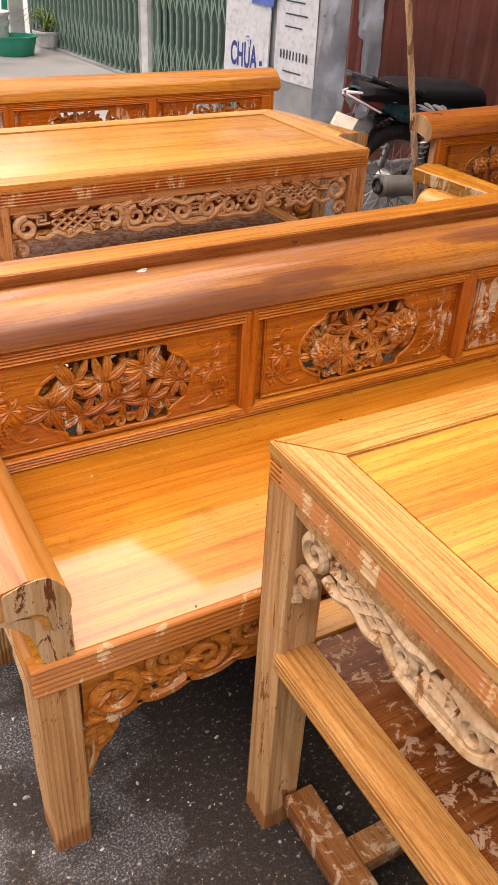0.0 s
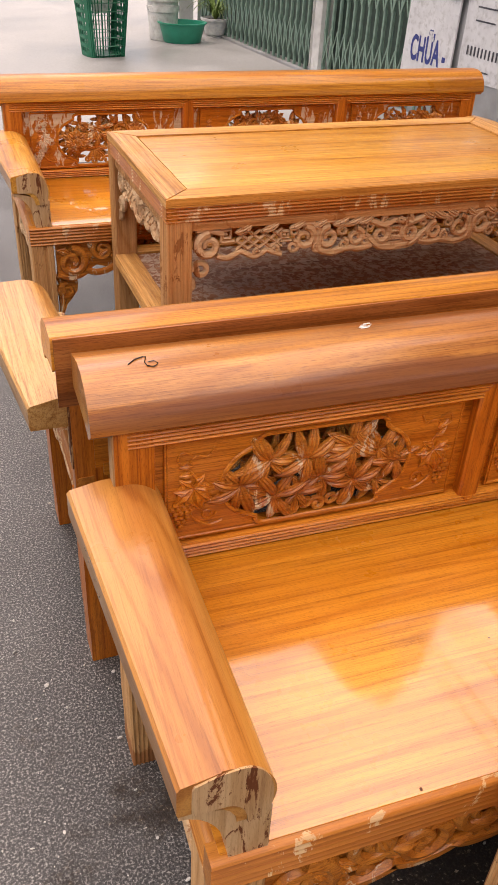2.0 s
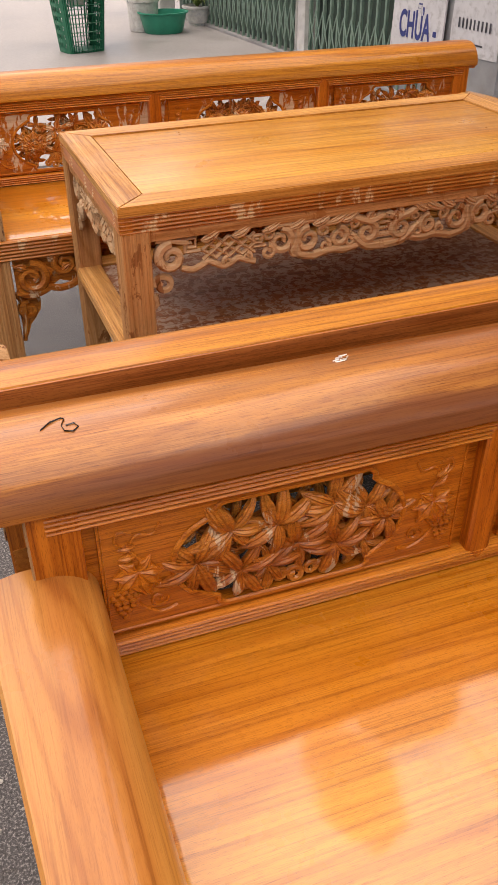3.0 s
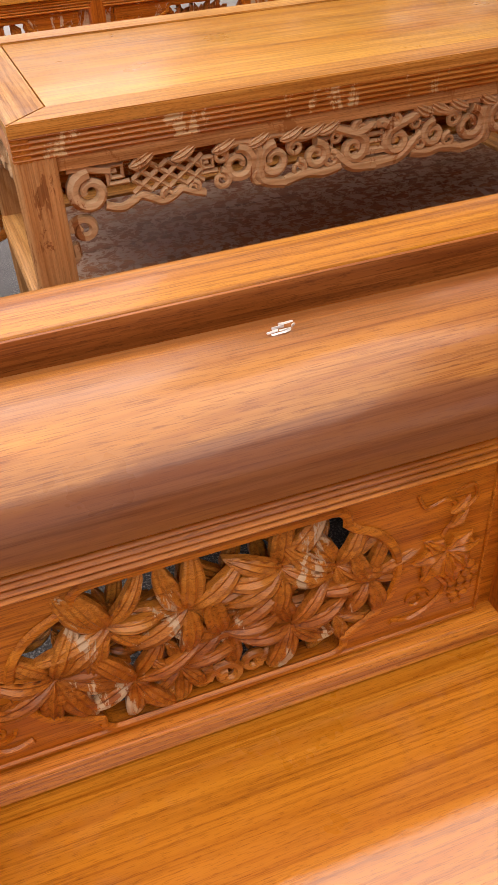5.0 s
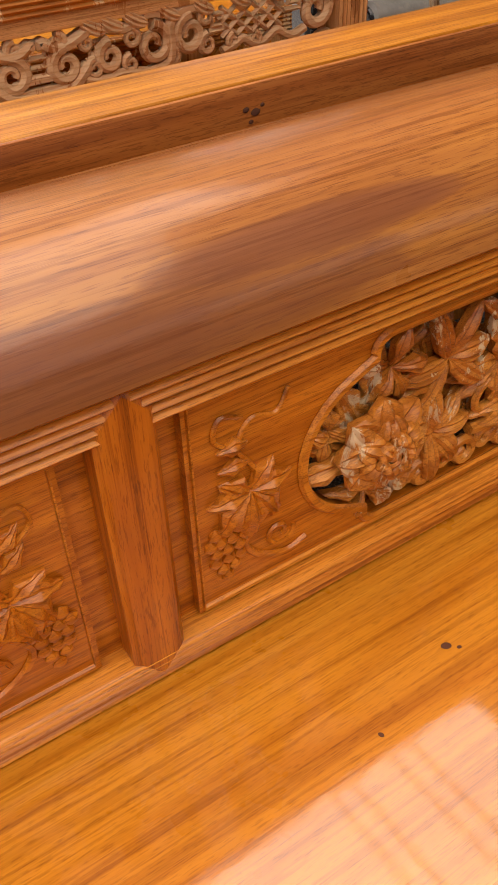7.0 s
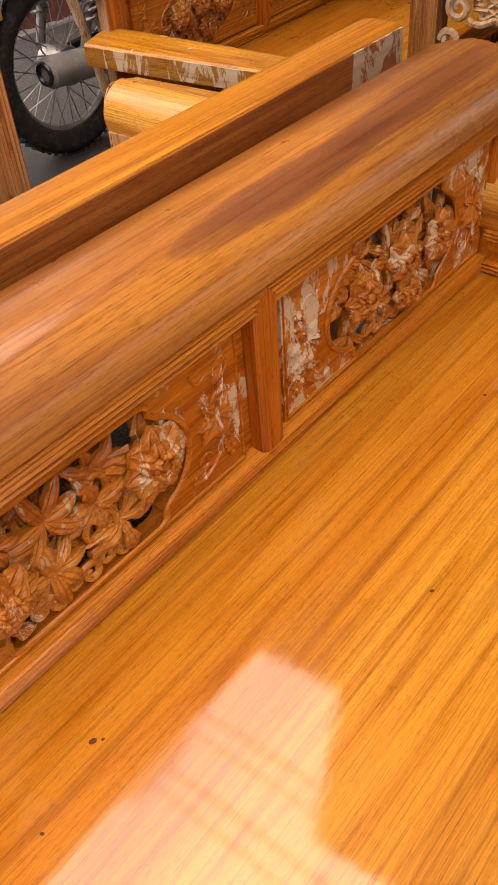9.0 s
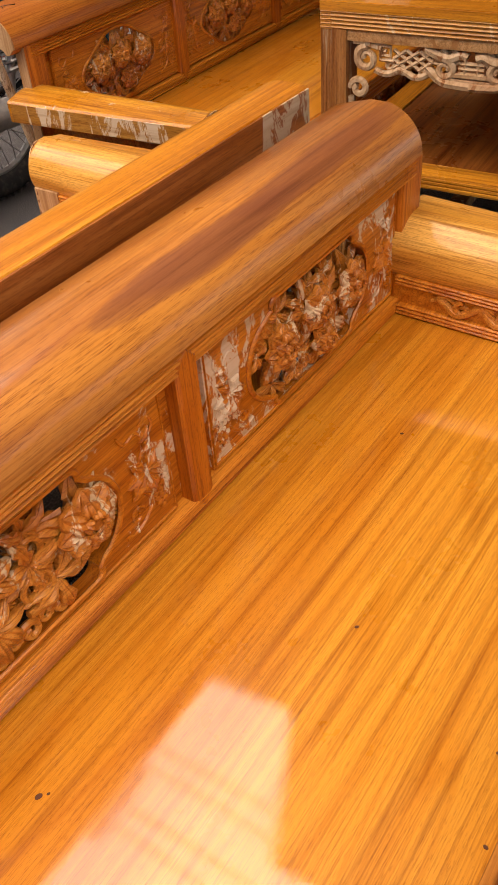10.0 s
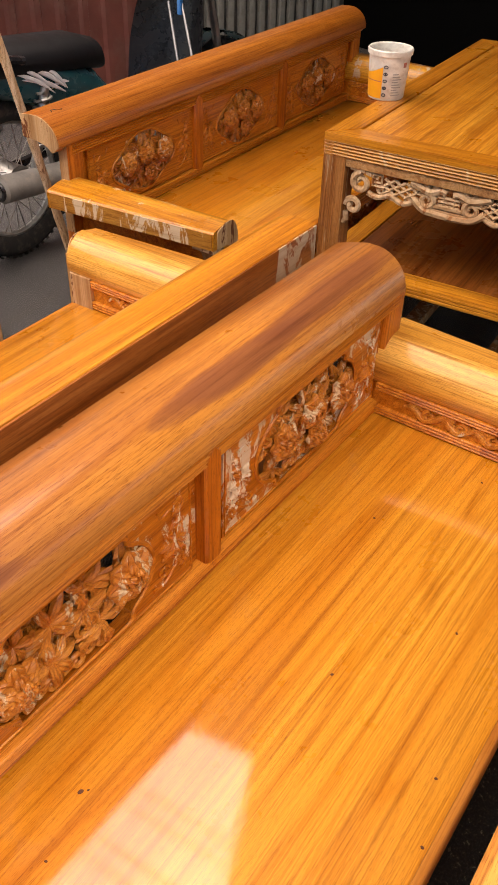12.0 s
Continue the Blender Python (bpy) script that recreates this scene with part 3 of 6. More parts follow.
def vine(rnd, x, z0, z1, y, flip, grape=True):
    """Low relief of a vine with a lobed leaf and a bunch of grapes."""
    bm = bmesh.new()
    h = z1 - z0

    def at(u, v, lift=0.001):
        return (x + flip * u * h, y - lift, z0 + v * h)
    tube(bm, smooth([at(*p) for p in ((-0.30, 0.08), (-0.18, 0.05), (-0.04, 0.12), (0.03, 0.24), (-0.05, 0.38), (0.0, 0.52), (-0.03, 0.64), (0.05, 0.78), (-0.02, 0.9), (-0.14, 0.88), (-0.2, 0.98))], 5),
         0.0026, 0.9, sides=6, taper=lambda t: 1.25 - 0.6 * t)
    tube(bm, smooth([at(*p) for p in ((0.05, 0.78), (0.15, 0.86), (0.12, 0.96), (0.02, 0.93))], 4), 0.0018, sides=5)
    tube(bm, spiral(x - flip * 0.15 * h, z0 + 0.2 * h, 0.013, 0.003, 0, 420 * flip, y - 0.001, 16), 0.002, sides=5)
    for a, f in ((-165, 0.8), (-125, 1.0), (-85, 1.15), (-45, 1.0), (-8, 0.85), (40, 0.7), (140, 0.7)):
        leaf(bm, at(0.0, 0.54)[::2], radians(a), 0.039 * f, 0.0115 * f, 0.0042, rnd.uniform(-0.25, 0.25), y - 0.0008, lobes=2)
    for v in (0.7, 0.8):
        leaf(bm, at(0.0, v)[::2], radians(100 - 70 * flip), 0.022, 0.006, 0.003, 0.2, y - 0.0008, lobes=2)
    if grape:
        for row, n in enumerate((3, 4, 3, 3, 2, 1)):
            for k in range(n):
                blob(bm, (x + flip * 0.12 * h + (k - (n - 1) / 2) * 0.0088 + rnd.uniform(-0.001, 0.001), y - 0.0012, z0 + 0.36 * h - row * 0.0085), 0.0056, (1, 0.75, 1))
    return bm


def scroll_side(bm, s, e, z, y, drop, plane="xz"):
    """Dragon-scroll relief along a side: big curls near the ends, clouds between."""
    n = max(2, round((e - s) / 0.085))
    for k in range(n):
        c = s + (k + 0.5) * (e - s) / n
        edge = abs(2 * (k + 0.5) / n - 1)
        d = drop * (0.55 + 0.45 * edge ** 2)
        r = d * (0.34 + 0.13 * abs(math.sin(k * 2.3 + 0.7)))
        f = 1 if k % 2 else -1
        pts = spiral(c + 0.012 * math.sin(k * 1.9), z - d * (0.42 + 0.14 * math.cos(k * 2.9)), r, r * 0.22, 90 + 50 * math.sin(k * 3.1), 90 + f * 520, y, 22)
        if plane == "yz":
            pts = [(q[1], q[0], q[2]) for q in pts]
        tube(bm, pts, r * 0.26, 1.1, sides=7, plane=plane, taper=lambda t: 1.15 - 0.5 * t)
        low = [(c - 0.045, y, z - d * 0.9), (c - 0.015, y, z - d * 1.02), (c + 0.02, y, z - d * 0.98), (c + 0.045, y, z - d * 0.86)]
        if plane == "yz":
            low = [(q[1], q[0], q[2]) for q in low]
        tube(bm, smooth(low, 3), 0.011, 1.0, sides=6, plane=plane)


def sofa(m, length, label, crest, arms, seed, panels, clean, hole_w=0.32, hole_style=0, group="carved sofas", leg=None, apron=None, stile=0.042, inset=None, back=None, rail_end=0.0, splay=(0.032, 0.0)):
    rnd = random.Random(seed)
    leg, apron = leg or raw_z, apron or carve_wood
    top = thing("wooden_sofa", m, label, "sofa", group)
    # seat and its reeded edges
    bm = bmesh.new()
    box(bm, (0.045, 0.012, 0.425), (length - 0.045, 0.5, SEAT_Z), 0.002)
    part("seat", bm, seat_wood, top, "polished honey-coloured seat plank")
    bm = bmesh.new()
    prism(bm, reeds(0.0, 0.4515, 0.394, 6, 0.0042, 0.03, -1), "x", 0.033, length - 0.033)
    part("seat_edge", bm, reed_patchy if clean is not amber_clean else amber_x, top, "reeded front edge")
    for x, s, nm in ((0.033, -1, "seat_edge"), (length - 0.033, 1, "seat_edge")):
        bm = bmesh.new()
        prism(bm, reeds(x, 0.4515, 0.394, 6, 0.0042, x - s * 0.03, s), "y", 0.012, 0.51)
        part(nm, bm, reed_patchy_y, top)
    # legs with a reeded face, slightly tapered at the foot
    for x, y in ((0.034, 0.004), (length - 0.1, 0.004), (0.03, 0.45), (length - 0.096, 0.45)):
        bm = bmesh.new()
        outline = [(x, y + 0.078), (x, y + 0.006)]
        for k in range(8):
            u = x + 0.066 * (k + 0.5) / 8
            outline += [(u - 0.0037, y + 0.0015), (u, y - 0.0008), (u + 0.0037, y + 0.0015)]
        outline += [(x + 0.066, y + 0.006), (x + 0.066, y + 0.078)]
        prism(bm, outline, "z", 0.0, 0.396, 6)
        for v in bm.verts:
            if v.co.z < 0.07:
                v.co.x += (x + 0.033 - v.co.x) * 0.06
                v.co.y += (y + 0.04 - v.co.y) * 0.06
        part("leg", bm, leg, top)
    # front and side aprons
    bm = bmesh.new()
    box(bm, (0.107, 0.02, 0.35), (length - 0.107, 0.035, 0.397), 0.002)
    low = [(0.107, 0.396)]
    for k in range(81):
        u = 0.107 + (length - 0.214) * k / 80
        edge = abs(k / 40 - 1)
        low.append((u, 0.396 - 0.108 * (0.55 + 0.45 * edge ** 2) * (0.93 + 0.1 * math.sin(u * 75))))
    prism(bm, low + [(length - 0.107, 0.396)], "y", 0.019, 0.03)
    scroll_side(bm, 0.11, length - 0.11, 0.396, 0.016, 0.115)
    for k in range(int((length - 0.3) / 0.04)):
        u = 0.15 + 0.04 * k
        edge = abs(2 * u / length - 1)
        z = 0.385 - rnd.uniform(0.01, 0.075) * (0.55 + 0.45 * edge ** 2)
        leaf(bm, (u, z), rnd.uniform(-0.8, 0.8) + (math.pi if u < length / 2 else 0), 0.05, 0.011, 0.007, rnd.uniform(-0.5, 0.5), 0.015, lobes=2)
        tube(bm, spiral(u + 0.01, z - 0.01, 0.014, 0.004, rnd.uniform(0, 360), rnd.uniform(400, 700), 0.013, 12), 0.0045, sides=5)
    part("apron", bm, apron, top, "scroll-carved front apron")
    for x in (0.05, length - 0.05):
        bm = bmesh.new()
        box(bm, (x - 0.008, 0.085, 0.35), (x + 0.008, 0.45, 0.397), 0.002)
        scroll_side(bm, 0.085, 0.45, 0.396, x, 0.11, "yz")
        part("apron", bm, raw_carve, top, "pale carved side apron")
    for x, f in ((0.107, 1), (length - 0.107, -1)):
        bm = bmesh.new()
        tube(bm, spiral(x + f * 0.026, 0.235, 0.030, 0.008, 90 + (90 if f > 0 else -90) - 90, (90 + f * 420), 0.03, 20), 0.009, 1.2, taper=lambda t: 1.1 - 0.4 * t)
        tube(bm, [(x, 0.03, 0.29), (x + f * 0.012, 0.03, 0.26), (x + f * 0.012, 0.03, 0.2), (x + f * 0.004, 0.03, 0.16), (x, 0.03, 0.14)], 0.012, 1.0, taper=lambda t: 1 - 0.5 * t)
        prism(bm, [(x + f * u, v) for u, v in ((0.0, 0.295), (0.052, 0.295), (0.062, 0.262), (0.058, 0.232), (0.04, 0.206), (0.024, 0.188), (0.016, 0.165), (0.008, 0.148), (0.0, 0.14))], "y", 0.03, 0.046)
        part("bracket", bm, carve_pale, top, "curled carved corner bracket")
    # crest rail
    bm = bmesh.new()
    prism(bm, crest_outline(crest is roll_wood), "x", 0.0, length - rail_end, 4)
    part("crest_rail", bm, crest, top, "wide rounded crest rail")
    if crest is roll_red:
        bm = bmesh.new()
        prism(bm, crest_outline(), "x", -0.004, 0.0)
        part("rail_end", bm, end_grain, top, "raw end grain of the crest rail")
    if back:
        bm = bmesh.new()
        box(bm, (0.004, 0.5905, 0.652), (length - 0.004, 0.5945, 0.7675), 0.0012)
        part("rail_back", bm, back, top, "dark brown back face of the crest rail")
    # mouldings under the crest and over the seat
    bm = bmesh.new()
    prism(bm, reeds(0.4765, 0.703, 0.671, 5, 0.0042, 0.515, -1), "x", 0.05, length - 0.05)
    part("upper_moulding", bm, amber_x, top)
    bm = bmesh.new()
    prism(bm, reeds(0.476, 0.479, 0.4535, 4, 0.0038, 0.515, -1), "x", 0.08, length - 0.08)
    part("lower_moulding", bm, amber_x, top)
    # end posts, stiles and back board
    for x in (0.03, length - 0.088):
        bm = bmesh.new()
        box(bm, (x, 0.478, 0.4), (x + 0.058, 0.508, 0.7), 0.003)
        post = part("end_post", bm, amber_z, top)
        bm = bmesh.new()
        u = x - 0.0025 if x < 0.1 else x + 0.0555
        box(bm, (u, 0.4795, 0.47), (u + 0.005, 0.5065, 0.698), 0.001)
        part("raw_edge", bm, end_grain, post, "pale unlacquered outer edge")
    pitch = (length - 2 * 0.1 + 0.07) / 3
    width = pitch - 0.07
    first = 0.1
    if inset:
        first, width, pitch = inset
    holes = []
    for k in range(3):
        bm = bmesh.new()
        a = first + k * pitch
        w, h = hole_w * width / 0.495, 0.168
        hole = hole_outline(a + width / 2, 0.574, w, h, hole_style)
        holes.append((a, a + width, w, h, hole))
        holed_board(bm, a - 0.034, a + width + 0.034, 0.47, 0.69, 0.4985, 0.512, hole)
        part("back_board", bm, clean, top, "recessed back board")
    for k in range(2):
        a = first + width + k * pitch + (pitch - width) / 2
        s = stile / 2
        bm = bmesh.new()
        outline = [(a - s, 0.478), (a, 0.457), (a + s, 0.478), (a + s, 0.685), (a, 0.702), (a - s, 0.685)]
        loops = [[bm.verts.new((u, y, v)) for u, v in [(a + (p - a) * g, 0.578 + (q - 0.578) * (1 - (1 - g) * 0.15)) for p, q in outline]] for y, g in ((0.505, 1.0), (0.481, 1.0), (0.4765, 0.8))]
        for p, q in zip(loops, loops[1:]):
            for i in range(6):
                bm.faces.new((p[i], p[(i + 1) % 6], q[(i + 1) % 6], q[i]))
        bm.faces.new(loops[-1])
        part("stile", bm, amber_z, top, "upright stile with pointed ends")
    for (a, b, w, h, hole), kind in zip(holes, panels):
        bm = bmesh.new()
        holed_board(bm, a, b, 0.482, 0.668, 0.4905, 0.4985, hole)
        pan = part("panel", bm, clean, top, "carved panel with a pierced cartouche")
        bm = bmesh.new()
        for loop, r, y in ((hole, 0.0042, 0.4895), ([(a + 0.004, 0.486), (b - 0.004, 0.486), (b - 0.004, 0.664), (a + 0.004, 0.664)], 0.003, 0.4905)):
            tube(bm, [(u, y, v) for u, v in loop], r, 0.8, True, 6)
        part("bead", bm, amber_x, pan)
        part("flower_carving", carving(rnd, a, b, 0.574, w, h, kind, 0.5), carve_pale if clean is amber_stripped or (clean is amber_patchy and a > 0.6) else carve_wood, pan, "pierced carving of " + {"bamboo": "bamboo leaves", "rose": "roses and leaves", "peony": "peonies"}[kind])
        gap = (width - w) / 2
        for x, f in ((a + gap * 0.5, -1), (b - gap * 0.5, 1)):
            part("vine_relief", vine(rnd, x, 0.496, 0.652, 0.4905, f if gap > 0.06 else f), clean, pan, "low relief of grape vine")
    # arms
    for flip, x in ((1, 0.0), (-1, length)):
        bm = bmesh.new()
        prism(bm, arm_outline(flip, x), "y", 0.006, 0.5, 3)
        for v in bm.verts:
            lean = splay if flip < 0 else (0.032, 0.0)
            v.co.x += flip * lean[0 if flip * (v.co.x - x) < 0.03 else 1] * (1 - v.co.y / 0.5)
        arm = part("armrest", bm, arms if arms not in (arm_wood, arm_pale) or (flip > 0) == (arms is arm_wood) else arm_gold, top, "broad rounded armrest")
        bm = bmesh.new()
        lean = splay if flip < 0 else (0.032, 0.0)
        lo, hi = -0.021 + lean[0], 0.098 + lean[1]
        prism(bm, [(x + flip * (lo + (flip * (u - x) + 0.036) / 0.138 * (hi - lo)), 0.008 + v * 0.985) for u, v in arm_outline(flip, x)], "y", 0.0035, 0.0062)
        part("arm_end", bm, end_grain, arm, "raw end grain of the arm")
        if arms is arm_drip:
            bm = bmesh.new()
            prism(bm, [(x - flip * 0.0385, 0.5585), (x - flip * 0.0385, 0.5985), (x - flip * 0.034, 0.5985), (x - flip * 0.034, 0.5585)], "y", 0.01, 0.49, 3)
            for v in bm.verts:
                v.co.x += flip * 0.032 * (1 - v.co.y / 0.5)
            part("outer_face", bm, face_drip, arm, "outer face with pale dried drips")
        bm = bmesh.new()
        ol = [(0.1, SEAT_Z - 0.004), (0.1, 0.53), (-0.002, 0.558)] + arc(-0.002, SEAT_Z - 0.004, 0.056, 0.098, 90, 0, 8)
        prism(bm, [(x + flip * u, v) for u, v in ol], "y", 0.008, 0.07)
        part("front_post", bm, end_grain, arm, "raw end of the arm post")
        bm = bmesh.new()
        u0, u1 = sorted((x + flip * 0.06, x + flip * 0.09))
        box(bm, (u0, 0.06, SEAT_Z - 0.01), (u1, 0.485, 0.53), 0.0)
        part("side_panel", bm, amber_x, arm)
        bm = bmesh.new()
        for z1, z0 in ((0.526, 0.508), (0.474, 0.454)):
            prism(bm, reeds(x + flip * 0.099, z1, z0, 3, 0.003, x + flip * 0.085, flip), "y", 0.06, 0.48)
        part("side_moulding", bm, amber_x, arm)
        bm = bmesh.new()
        xs = x + flip * 0.092
        for c, s in ((0.17, 1), (0.235, -1), (0.30, 1), (0.365, -1)):
            tube(bm, [(xs, q[0], q[2]) for q in spiral(c, 0.491, 0.014, 0.004, 90, 90 + s * 420, 0, 16)], 0.0052, plane="yz", taper=lambda t: 1.2 - 0.5 * t)
            tube(bm, smooth([(xs, c - 0.055, 0.486), (xs, c - 0.032, 0.502), (xs, c - 0.014, 0.49), (xs, c + 0.01, 0.479), (xs, c + 0.035, 0.498), (xs, c + 0.055, 0.492)], 4), 0.0048, plane="yz", taper=lambda t: 0.5 + math.sin(math.pi * t))
            tube(bm, smooth([(xs, c + 0.014, 0.5), (xs, c + 0.03, 0.506), (xs, c + 0.042, 0.5), (xs, c + 0.034, 0.492)], 4), 0.004, plane="yz")
        part("side_carving", bm, carve_wood, arm, "running scroll carving")
    return top


A = sofa(pose(0.195, 0.818, 0), 1.815, "honey-lacquered carved wooden sofa with dark brown heartwood crest rail", roll_wood, arm_wood, 5, ("bamboo", "rose", "peony"), amber_patchy,
         inset=(0.104, 0.49, 0.566), stile=0.038, rail_end=0.045)
B = sofa(pose(1.972, 2.09, 0, 0, 0, 181.1), 1.815, "carved wooden sofa standing back to back with another, pale honey lacquer", roll_pale, arm_pale, 6, ("peony", "rose", "bamboo"), amber_clean,
         leg=amber_z, back=back_dark, splay=(-0.05, -0.03))
C = sofa(pose(0.225, 2.80, 0, 0, 0, 0.6), 1.838, "honey carved sofa with unlacquered patches on its pierced back", roll_pale, arm_gold, 7, ("rose", "peony", "rose"), amber_stripped,
         inset=(0.11, 0.497, 0.59), splay=(-0.11, -0.07))
D = sofa(pose(2.125, 1.845, 0, 0, 0, 2.8), 1.724, "reddish-brown carved sofa with three round flower medallions", roll_red, arm_drip, 8, ("peony", "peony", "peony"), amber_clean, hole_w=0.30,
         hole_style=1, inset=(0.115, 0.474, 0.51))


def strokes(name, lines, r, material, owner, label, plane="xz"):
    """Thin hand-drawn marks or scuffs laid on a surface of a sofa."""
    rail = next(o for o in owner.children if o.name.startswith("crest_rail"))
    bm = bmesh.new()
    for pts in lines:
        tube(bm, pts, r, 0.35, sides=5, plane="z")
    part(name, bm, material, rail, label)


ink = plain("marker_ink", (0.02, 0.018, 0.02), 0.6)
chalk = plain("dried_white_filler", (0.75, 0.74, 0.7), 0.7)
strokes("marker_scribble", [[(0.066, 0.538, 0.7722), (0.078, 0.55, 0.7728), (0.091, 0.556, 0.7722), (0.094, 0.552, 0.7727), (0.089, 0.54, 0.7725), (0.091, 0.53, 0.7715), (0.1, 0.527, 0.7711), (0.107, 0.533, 0.7717), (0.103, 0.541, 0.7726), (0.094, 0.539, 0.7724)]],
        0.0013, ink, A, "black marker scribble")
strokes("filler_smear", [[(0.431, 0.574, 0.7702), (0.44, 0.576, 0.77), (0.437, 0.58, 0.7697), (0.447, 0.581, 0.7696), (0.444, 0.585, 0.7691), (0.456, 0.586, 0.769)], [(0.433, 0.57, 0.7706), (0.445, 0.571, 0.7705), (0.45, 0.574, 0.7702), (0.441, 0.575, 0.7701)],
                         [(0.452, 0.578, 0.7699), (0.455, 0.58, 0.7697)]],
        0.0013, chalk, A, "small white filler smear")
strokes("marker_scribble", [[(0.045, 0.53, 0.7712), (0.05, 0.54, 0.7725), (0.066, 0.536, 0.772), (0.08, 0.527, 0.7708)]], 0.0016, ink, D, "short dark pencil tick")

# small dark knots in the seat plank
knot_mat = plain("knot", (0.09, 0.028, 0.01), 0.9)
seat_a = next(o for o in A.children if o.name.startswith("seat") and "edge" not in o.name)
for kx, ky, kr in ((1.005, 1.205, 0.0045), (1.012, 1.199, 0.0022), (1.333, 1.045, 0.003), (0.922, 1.178, 0.0025), (1.503, 0.934, 0.003), (1.647, 1.149, 0.003), (1.844, 1.038, 0.003),
                   (1.277, 0.861, 0.0028), (1.189, 0.837, 0.003), (0.49, 0.836, 0.003), (0.7, 1.02, 0.002)):
    bm = bmesh.new()
    bmesh.ops.create_icosphere(bm, subdivisions=2, radius=1, matrix=Matrix.LocRotScale((kx - 0.195, ky - 0.818, SEAT_Z), Euler((0, 0, kx * 9)), (kr * 0.9, kr * 0.65, 0.0004)))
    part("knot", bm, knot_mat, seat_a)

bm = bmesh.new()
for kx, kz, kr in ((0.0, 0.0, 0.004), (0.008, 0.003, 0.0028), (-0.006, 0.004, 0.002), (0.004, -0.006, 0.0022)):
    bmesh.ops.create_icosphere(bm, subdivisions=2, radius=1, matrix=Matrix.LocRotScale((kx, 0.0, kz), None, (kr, 0.0005, kr * 0.7)))
knot = part("knot", bm, knot_mat, next(o for o in B.children if o.name.startswith("rail_back")), "small cluster of dark knots")
knot.location = (0.952, 0.5948, 0.748)

# chips and grit swept under the furniture
rnd = random.Random(31)
bm = bmesh.new()
for k in range(900):
    cx, cy = 0.3 + 1.3 * rnd.random() ** 1.2, rnd.uniform(-0.05, 1.35)
    r, turn = rnd.choice((0.0008, 0.0011, 0.0016, 0.0026)) * rnd.uniform(0.7, 1.3), rnd.uniform(0, 6)
    ring = [bm.verts.new((cx + r * q * math.cos(turn + a), cy + r * math.sin(turn + a), z)) for z, q in ((0.0004, 1.8), (0.0004 + r * 0.7, 1.2)) for a in (0.2, 1.7, 3.0, 4.6)]
    bm.faces.new(ring[4:])
    for i in range(4):
        bm.faces.new((ring[i], ring[(i + 1) % 4], ring[4 + (i + 1) % 4], ring[4 + i]))
chip_mat, chip_nodes, chip_links, chip_bsdf = mat("wood_chips")
geo = chip_nodes.new("ShaderNodeNewGeometry")
chip_links.new(ramp(chip_nodes, chip_links, geo.outputs["Random Per Island"], [(0.0, (0.06, 0.04, 0.028)), (0.45, (0.2, 0.15, 0.11)), (0.7, (0.42, 0.33, 0.24)), (1.0, (0.62, 0.58, 0.52))]), chip_bsdf.inputs["Base Color"])
chip_bsdf.inputs["Roughness"].default_value = 0.8
part("wood_chips", bm, chip_mat, None, "pale wood chips and grit on the asphalt", "stuff")

# ---- tables ----
def fret(bm, x, z, s, y, r=0.0042):
    """A small square key pattern."""
    for pts in (((0, 0), (1, 0), (1, 0.8), (0.2, 0.8), (0.2, 0.4), (0.6, 0.4)), ((0, 0), (0, 1.2), (1.4, 1.2))):
        tube(bm, [(x + u * s, y, z - v * abs(s)) for u, v in pts], r, 1.2, sides=4)


def lattice(bm, x, z, w, h, n, y, r=0.0038):
    for k in range(n + 1):
        for s in (1, -1):
            a, b = x + w * (k - 1) / n, x + w * (k + 1) / n
            za, zb = z - s * h / 2, z + s * h / 2
            if a < x - 1e-6:
                a, za = x, z
            if b > x + w + 1e-6:
                b, zb = x + w, z
            tube(bm, [(a, y, za), (b, y, zb)], r, 1.2, sides=4)


def curl(bm, x, z, r, f, y, thick=0.3, turn=470, start=90):
    tube(bm, spiral(x, z, r, r * 0.28, start, start + f * turn, y, 22), r * thick, 1.15, sides=7, taper=lambda t: 1.2 - 0.55 * t)


